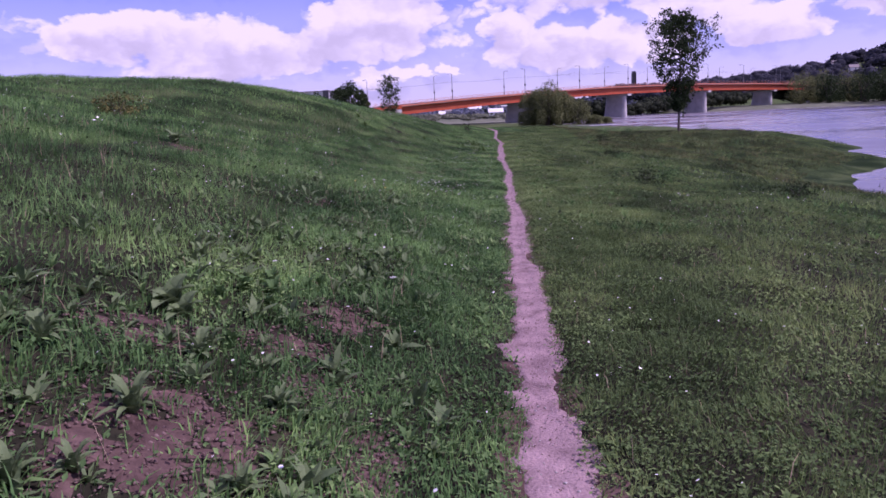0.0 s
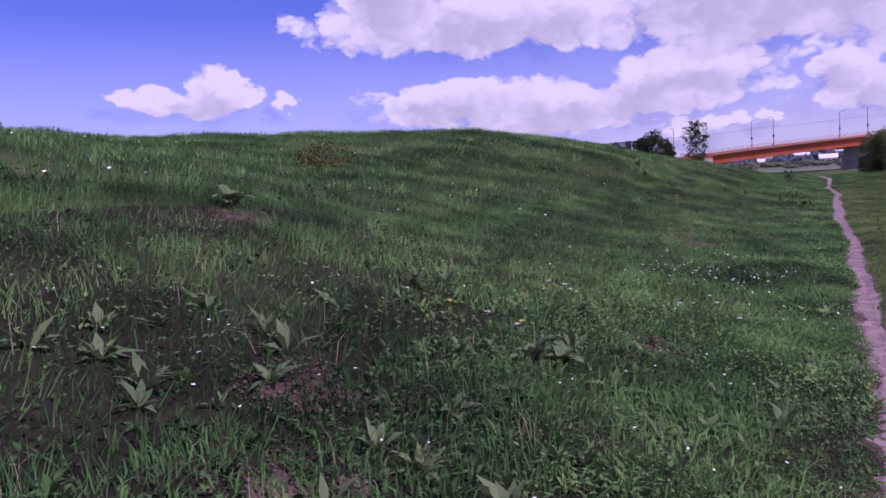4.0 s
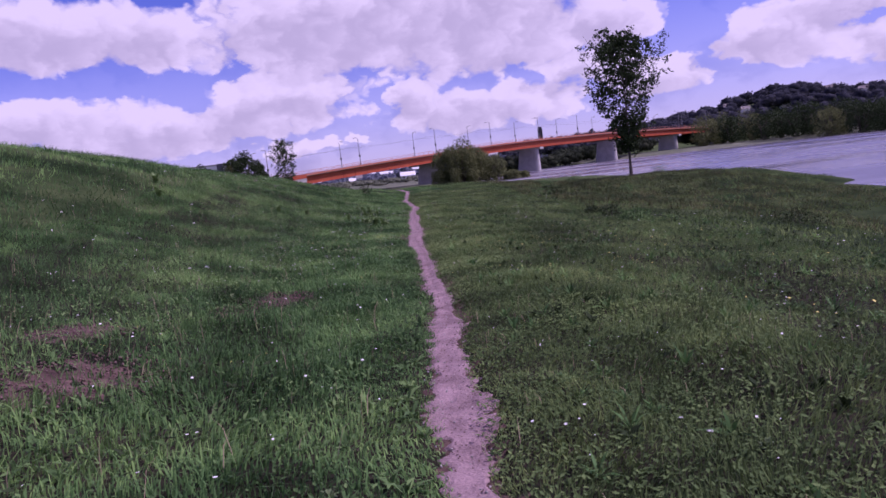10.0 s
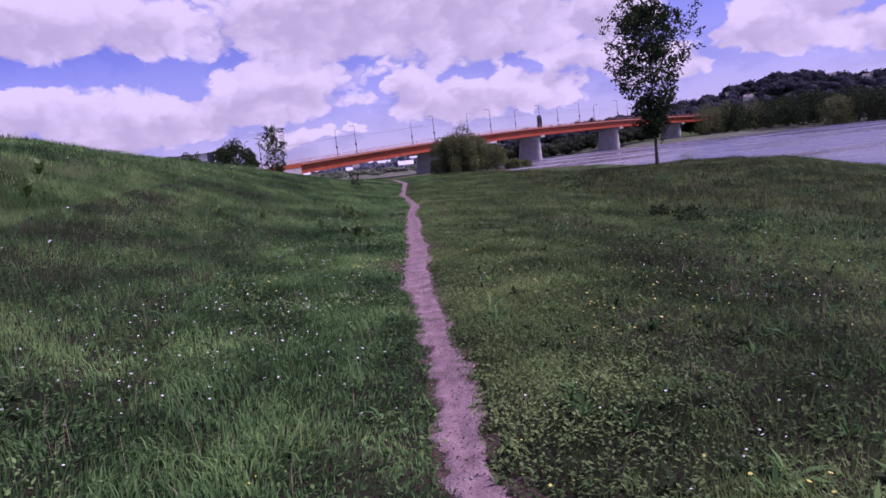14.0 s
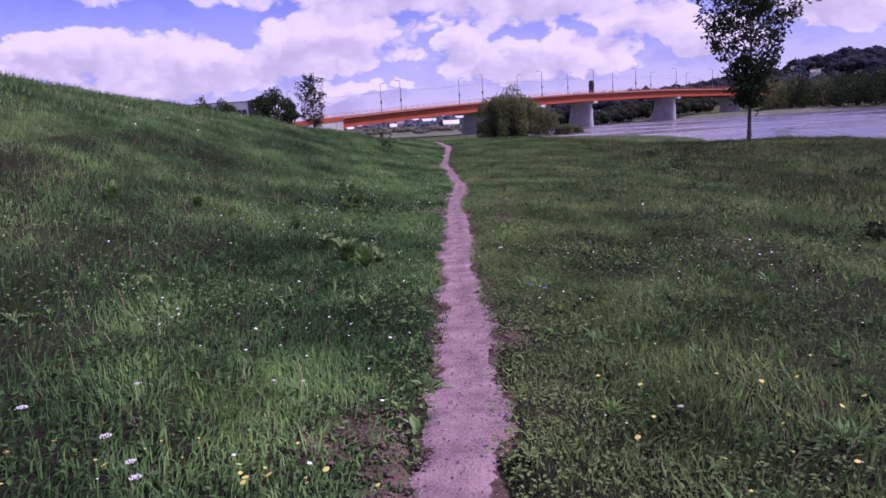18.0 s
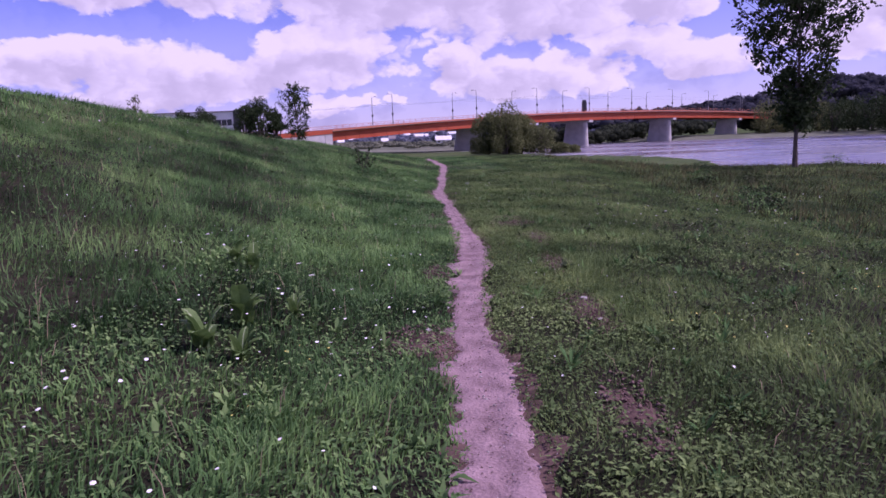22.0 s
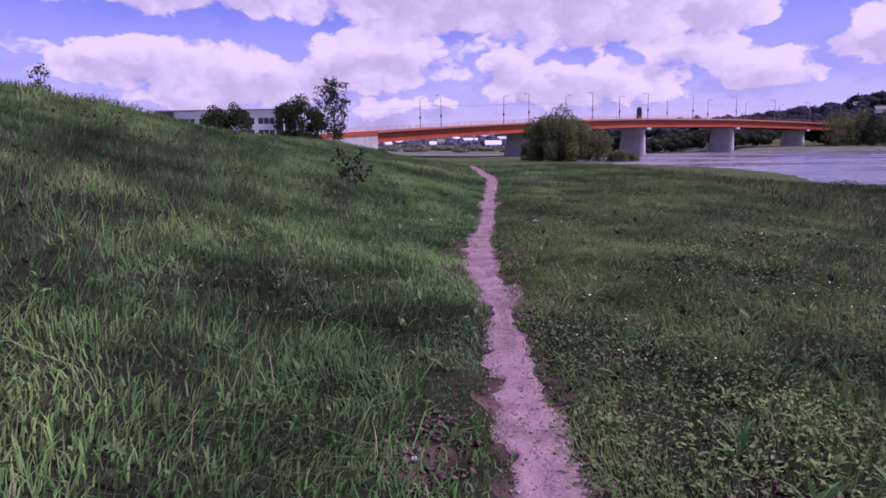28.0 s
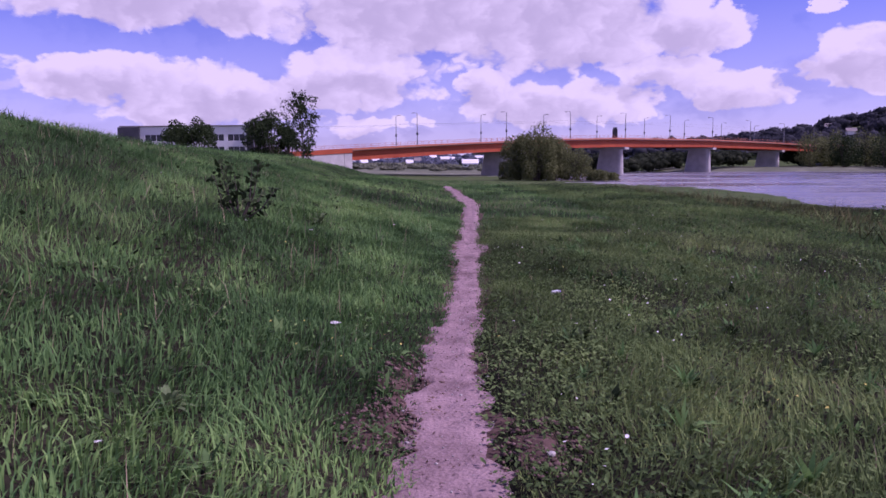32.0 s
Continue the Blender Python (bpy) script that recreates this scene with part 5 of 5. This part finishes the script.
def bent_leaf(g, a, length, width, rise, base=(0, 0, 0)):
    """A broad leaf with a midrib fold that arches away from the base in the direction a."""
    n0 = len(g.v)
    d, s = Vector((math.cos(a), math.sin(a), 0)), Vector((-math.sin(a), math.cos(a), 0))
    rows = 6
    for i in range(rows + 1):
        u = i / rows
        c = Vector(base) + d * (length * (0.15 * u + 0.6 * u * u * math.cos(rise))) + Vector((0, 0, length * (math.sin(rise) * u * 1.05 - 0.32 * u * u * u)))
        w = width * 0.5 * (0.14 if i == 0 else math.sin(math.pi * min(1, 0.16 + 0.84 * u) ** 0.9) ** 0.7 if i < rows else 0.03)
        g.v += [tuple(c + s * w * (1 + 0.12 * math.sin(9 * u)) + Vector((0, 0, w * 0.35))), tuple(c), tuple(c - s * w * (1 + 0.12 * math.sin(8 * u + 1)) + Vector((0, 0, w * 0.35)))]
    for i in range(rows):
        q = n0 + 3 * i
        g.f += [(q, q + 1, q + 4, q + 3), (q + 1, q + 2, q + 5, q + 4)]
    return g


def dock_plant(seed, leaves, length, material, rise, slim=(0.24, 0.36)):
    """One broad-leaved plant with each leaf a part, built at the origin."""
    r = np.random.RandomState(seed)
    t = thing("dock_plant", "broad-leaved green dock plant growing in the grass", "plant", None, "dock plants")
    for k in range(leaves):
        g = bent_leaf(Geo(), k * 2.4 + r.uniform(-0.4, 0.4), length * r.uniform(0.7, 1.2), length * r.uniform(*slim), r.uniform(*rise))
        leaf = part("leaf", g, material, t)
        if length > 0.3:
            h = Geo()
            for i in range(6):
                lo, hi = Vector(g.v[3 * i + 1]), Vector(g.v[3 * i + 4])
                q = (Vector(g.v[3 * i]) - Vector(g.v[3 * i + 2])).normalized() * 0.006 * (1.1 - i / 6)
                up = Vector((0, 0, 0.003))
                h.poly(lo + q + up, lo - q + up, hi - q * 0.8 + up, hi + q * 0.8 + up)
            part("midrib", h, M_RIB, leaf, "pale midrib")
    return t


def put(ob, x, y, turn, scale=1.0, lift=0.0):
    m = Matrix.Translation((x, y, float(ground_z(x, y)) + lift)) @ Matrix.Rotation(turn, 4, "Z") @ Matrix.Scale(scale, 4)
    c = copy_thing(ob, m)
    return c


def drop(ob):
    for o in (*ob.children_recursive, ob):
        bpy.data.objects.remove(o)


def build_docks():
    kinds = [dock_plant(200, 9, 0.36, M_DOCK, (0.7, 1.35)), dock_plant(201, 7, 0.32, M_DOCK, (0.7, 1.35)), dock_plant(202, 20, 0.21, M_GREY_LEAF, (0.35, 1.35), (0.15, 0.23)), dock_plant(203, 9, 0.24, M_GREY_LEAF, (0.45, 1.2), (0.40, 0.52)), dock_plant(204, 14, 0.19, M_WEED, (0.6, 1.35), (0.24, 0.34))]
    spots = [(-1.12, 43.07, 0, 1.15), (-1.44, 44.6, 0, 0.9), (-1.21, 42.5, 1, 1.2), (-0.83, 43.36, 1, 0.75), (-0.49, 38.45, 1, 1.15), (-0.71, 38.63, 0, 1.25),
             (-0.38, 38.68, 1, 0.85), (-1.03, 39.33, 0, 1.05), (-0.95, 42.38, 1, 0.9), (-0.92, 39.5, 1, 0.7), (-1.64, 44.74, 0, 0.9),
             (-1.77, 2.25, 2, 1.1), (-1.66, 2.92, 2, 1.3), (-1.69, 3.74, 2, 1.2), (-1.12, 3.34, 2, 0.9), (-1.39, 1.61, 2, 1.1), (-1.64, 2.42, 2, 0.9),
             (-1.04, 2.54, 2, 0.9), (-1.18, 6.41, 2, 0.9), (-1.45, 6.8, 2, 0.8), (-1.72, 11.35, 3, 1.1), (-1.58, 11.5, 3, 0.9), (-5.9, 13.0, 3, 1.6), (-1.95, 11.15, 2, 1.0), (-2.03, 10.9, 2, 1.0),
             (-3.03, 40.86, 0, 0.9), (-1.65, 40.54, 0, 0.8), (-1.16, 39.82, 1, 0.8), (-3.79, 40.07, 0, 0.9), (-6.66, 37.74, 0, 1.1), (-7.41, 39.92, 0, 1.2),
             (-4.25, 68.8, 2, 1.2), (-1.5, 61.5, 2, 1.1), (-0.9, 55.5, 2, 0.8), (-1.85, 5.0, 4, 1.0), (-1.65, 5.02, 4, 1.1), (-1.75, 5.3, 4, 1.0), (-1.5, 5.4, 4, 0.9), (-1.95, 4.75, 4, 0.9), (-1.62, 4.8, 4, 0.8), (-1.45, 5.6, 4, 0.9), (-2.15, 4.42, 3, 1.25), (-2.02, 4.3, 3, 1.0), (-1.62, 4.05, 4, 0.9), (-1.7, 3.9, 2, 1.0), (-2.3, 3.3, 2, 1.2), (-0.9, 1.9, 2, 0.7),
             (-2.6, 2.4, 2, 1.1), (-2.4, 5.6, 2, 1.0), (-0.75, 4.4, 2, 0.6), (-1.9, 13.0, 2, 0.9), (-3.1, 12.2, 2, 1.0), (-2.4, 24.4, 2, 0.8), (-1.9, 25.6, 2, 0.8)]
    r = np.random.RandomState(9)
    for x, y, k, s in spots:
        put(kinds[k], x, y, r.uniform(0, 6.28), s, -0.01)
    for _ in range(46):
        y = 0.8 + 8.5 * r.uniform() ** 1.3
        x = float(path_x(y)) - 0.7 - 2.6 * r.uniform()
        if all(((x - px) / rx) ** 2 + ((y - py) / ry) ** 2 > 1.3 for px, py, rx, ry in PATCHES):
            put(kinds[2 if r.uniform() < 0.5 else 4], x, y, r.uniform(0, 6.28), r.uniform(0.4, 0.75), -0.01)
    # smaller rosettes all along
    for _ in range(90):
        y = r.uniform(1.5, 64)
        x = float(path_x(y)) + (r.uniform(-3.2, -0.4) if r.uniform() < 0.6 else r.uniform(0.5, 2.6))
        put(kinds[2], x, y, r.uniform(0, 6.28), r.uniform(0.3, 0.55), -0.005)
    for k in kinds:
        drop(k)


build_docks()


def yarrow(seed):
    r = np.random.RandomState(seed)
    t = thing("yarrow_plant", "flat white yarrow flower head on a thin green stem", "flower", None, "yarrow in the grass")
    h = r.uniform(0.20, 0.30)
    bend = Vector((r.uniform(-0.04, 0.04), r.uniform(-0.04, 0.04), h))
    part("stem", Geo().tube([(0, 0, 0), bend * 0.55 + Vector((0.008, 0, 0)), bend], [0.0028, 0.0022, 0.0018], 5), M_STEM, t)
    g = Geo()
    for k in range(22):
        q = 0.024 * math.sqrt((k + 0.5) / 22) * r.uniform(0.85, 1.15)
        c = bend + Vector((math.cos(k * 2.4) * q, math.sin(k * 2.4) * q, 0.010 - 5 * q * q + r.uniform(-0.002, 0.002)))
        n = len(g.v)
        for j in range(6):
            w = j * math.pi / 3
            g.v.append(tuple(c + Vector((math.cos(w) * 0.0036, math.sin(w) * 0.0036, 0))))
        g.v.append(tuple(c + Vector((0, 0, 0.003))))
        g.v.append(tuple(c - Vector((0, 0, 0.004))))
        for j in range(6):
            g.f += [(n + j, n + (j + 1) % 6, n + 6), (n + (j + 1) % 6, n + j, n + 7)]
    part("flower_head", g, M_WHITE, t, "white flower head")
    for k in range(4):
        part("leaf", bent_leaf(Geo(), k * 1.9, 0.07, 0.014, 0.9, (0, 0, h * 0.12 * (k + 1))), M_WEED, t)
    return t


def build_yarrow():
    kinds = [yarrow(300 + k) for k in range(4)]
    r = np.random.RandomState(19)
    spots = [(-2.1, 11.5), (-1.81, 11.33), (-1.12, 14.0), (-0.69, 13.34), (-2.69, 26.75), (-2.67, 27.58), (0.87, 37.95), (-0.76, 33.58), (-0.88, 33.77), (-0.83, 33.41),
             (-2.99, 16.0), (-1.18, 13.46), (-1.35, 15.58), (-1.07, 14.62), (-2.2, 12.98), (-1.97, 12.76), (-0.93, 44.06), (-0.77, 43.76), (-2.03, 45.18), (-0.82, 5.58),
             (-1.73, 5.41), (-0.37, 56.23), (-2.05, 13.1), (-2.12, 12.7), (-1.2, 34.6), (-1.5, 34.2), (-1.05, 34.0), (-0.95, 14.2), (-1.5, 14.9), (-2.5, 26.9)]
    for x, y in spots:
        put(kinds[r.randint(4)], x, y, r.uniform(0, 6.28), r.uniform(0.75, 1.1), -0.005)
    for _ in range(110):
        y = r.uniform(3, 66)
        x = float(path_x(y)) + (-0.5 - 5.5 * r.uniform() ** 1.4 if r.uniform() < 0.75 else r.uniform(0.5, 3.5))
        if float(waves(np.array(x), np.array(y), 75, 6.0, 2)) < -0.1:
            continue
        put(kinds[r.randint(4)], x, y, r.uniform(0, 6.28), r.uniform(0.35, 0.6), -0.01)
    for k in kinds:
        drop(k)
    # two violet flowers and a white one beside the path
    for x, y in ((1.02, 36.9), (1.12, 36.75)):
        t = thing("violet_flower", "small violet-blue wildflower in trodden grass", "flower", Matrix.Translation((x, y, float(ground_z(x, y)))))
        part("stem", Geo().tube([(0, 0, 0), (0.01, 0, 0.11)], [0.002, 0.0015], 5), M_STEM, t)
        g = Geo()
        for k in range(7):
            bent_leaf(g, k * 0.9, 0.026, 0.012, 0.5, (0.01, 0, 0.11))
        part("petals", g, M_VIOLET, t)
    # yellow evening flowers over the grey leaves
    for x, y in ((-2.18, 11.05), (-1.72, 11.12)):
        t = thing("yellow_flower", "yellow wildflower on a leafy green stem", "flower", Matrix.Translation((x, y, float(ground_z(x, y)))))
        part("stem", Geo().tube([(0, 0, 0), (0.01, 0.01, 0.3)], [0.004, 0.003], 5), M_STEM, t)
        g = Geo()
        for k in range(5):
            bent_leaf(g, k * 1.26, 0.036, 0.028, 0.8, (0.01, 0.01, 0.3))
        part("petals", g, M_YELLOW, t)
        for k in range(7):
            part("leaf", bent_leaf(Geo(), k * 2.4, 0.09, 0.03, 0.7, (0.005, 0.005, 0.05 + 0.03 * k)), M_DOCK, t)


build_yarrow()

# shrubs of the slopes
def sapling(x, y, h, seed):
    """A few bare forked stems that lean apart, with leaves strung along them."""
    r = np.random.RandomState(seed)
    t = thing("sapling_bush", "small dark sapling with spreading leafy stems on the hillside", "bush", Matrix.Translation((x, y, float(ground_z(x, y)) - 0.02)))
    for k in range(9):
        a = k * 2.4
        out = h * (0.75 if k % 3 == 0 else 0.42) * r.uniform(0.8, 1.1)
        tip = Vector((math.cos(a) * out, math.sin(a) * out * 0.7, h * r.uniform(0.75, 1.1) * (0.62 if k % 3 == 0 else 1)))
        mid = tip * 0.5 + Vector((math.cos(a) * 0.05, 0, -0.03))
        stem = part("stem", Geo().tube([(math.cos(a) * 0.02, math.sin(a) * 0.02, 0), mid, tip], [0.012, 0.008, 0.003], 5), M_BARK, t)
        cs = []
        for q in np.linspace(0.35, 1.05, 22):
            p = (mid * (2 * q) if q < 0.5 else mid.lerp(tip, 2 * q - 1))
            cs.append(np.array(p) + r.normal(0, 0.035, 3))
        v, f = leaf_quads(r, np.array(cs), 0.085)
        part("foliage", fast_mesh("foliage", v, f, M_LEAF), M_LEAF, stem)


sapling(-2.1, 60.2, 0.56, 80)
shrub("hilltop_bush", "lone small bush on the crest of the hill", "bush", -11.32, 66.04, 0.55, 1.0, 300, 0.075, M_LEAF_RUST, 81, 5)
shrub("yellowing_bush", "low yellowing bush on the grassy hillside", "bush", -12.2, 22.9, 1.9, 0.75, 1500, 0.075, M_LEAF_RUST, 82, 11)
for i, (x, y, w, h) in enumerate(((8.8, 21.2, 1.1, 0.5), (6.2, 25.3, 0.9, 0.36), (4.6, 21.8, 1.2, 0.5), (5.3, 22.6, 0.8, 0.35), (6.95, 40.3, 0.9, 0.42), (6.5, 36.4, 1.0, 0.42), (8.7, 57.0, 1.3, 0.5),
                                  (7.2, 54.0, 1.3, 0.62), (7.9, 54.6, 0.9, 0.4), (9.8, 64.3, 1.2, 0.45), (9.4, 63.0, 0.9, 0.35), (13.5, 59.2, 1.4, 0.5), (15.2, 56.6, 1.4, 0.5), (15.9, 51.1, 1.5, 0.55),
                                  (11.7, 64.3, 1.3, 0.5), (14.4, 76.9, 1.5, 0.5), (19.4, 68.1, 1.6, 0.55), (22.5, 78.5, 1.6, 0.7), (12, 38, 1.5, 0.5), (20, 60, 1.8, 0.7), (24, 70, 1.8, 0.7), (11, 72, 1.2, 0.4), (6.6, 41.4, 0.6, 0.3))):
    shrub("low_bush", "low dark clump of weeds on the river meadow", "bush", x, y, w, h, 420, 0.075, M_LEAF if i % 2 == 0 else M_WEED, 90 + i, 8, "low clumps on the river meadow")


def build_reeds():
    """Tall reeds along the near water's edge."""
    r = np.random.RandomState(33)
    n = 60000
    x, y = r.uniform(15, 50, n), r.uniform(10, 130, n)
    sd = shore_dist(x, y)
    k = (sd > -1.0) & (sd < 2.5) & (waves(x, y, 44, 9.0, 2) > 0.1) & (y < 62)
    x, y = x[k][:3000], y[k][:3000]
    z = np.maximum(ground_z(x, y), WATER_Z - 0.3)
    blades("reeds", "tall green reeds at the river's edge", (x, y, z, r), np.full(len(x), 0.55), 0.05, M_GRASS_DRY, 0.35, False)


build_reeds()


def build_small():
    # pale stones in the worn side track, litter beside the path
    for i, (x, y, s) in enumerate(((1.5, 45.5, 0.05), (1.42, 44.0, 0.06), (1.4, 43.3, 0.035), (0.3, 44.0, 0.03), (0.15, 43.2, 0.035), (-1.2, 2.0, 0.04), (0.62, 55.3, 0.03), (0.05, 50.4, 0.03))):
        r = np.random.RandomState(400 + i)
        bm = bmesh.new()
        bmesh.ops.create_icosphere(bm, subdivisions=2, radius=s * 0.6)
        for v in bm.verts:
            v.co *= r.uniform(0.82, 1.12)
            v.co.z *= 0.5
        me = bpy.data.meshes.new("stone")
        bm.to_mesh(me)
        bm.free()
        me.materials.append(M_PEBBLE)
        ob = new("stone", me)
        ob.location = (x, y, float(ground_z(x, y)) + 0.014)
        tagged(ob, "pale rounded stone half sunk in bare soil", "stone", "loose stones")
    x, y = 1.04, 58.5
    t = thing("plastic_bottle", "crumpled white plastic bottle lying in the grass", "litter", Matrix.Translation((x, y, float(ground_z(x, y)) + 0.03)) @ Matrix.Rotation(0.7, 4, "Z") @ Matrix.Scale(0.5, 4))
    part("body", Geo().tube([(-0.11, 0, 0), (-0.09, 0, 0), (-0.02, 0, 0.004), (0.05, 0, 0), (0.08, 0, 0)], [0.02, 0.032, 0.027, 0.032, 0.013], 10), M_PLASTIC, t)
    part("cap", Geo().tube([(0.081, 0, 0), (0.1, 0, 0)], [0.014, 0.014], 10), M_VIOLET, t)
    # thin pole on the crest
    x, y = -22.0, 73.5
    z = float(ground_z(x, y))
    t = thing("marker_pole", "thin dark pole standing on the crest of the hill", "pole", Matrix.Translation((x, y, z)))
    part("pole", Geo().tube([(0, 0, -0.1), (0, 0, (6.3 - z) * 0.62)], [0.035, 0.025], 6), M_DARK, t)
    part("cap", Geo().tube([(0, 0, (6.3 - z) * 0.62 + 0.001), (0, 0, (6.3 - z) * 0.62 + 0.05)], [0.045, 0.035], 6), M_STEEL, t)


build_small()
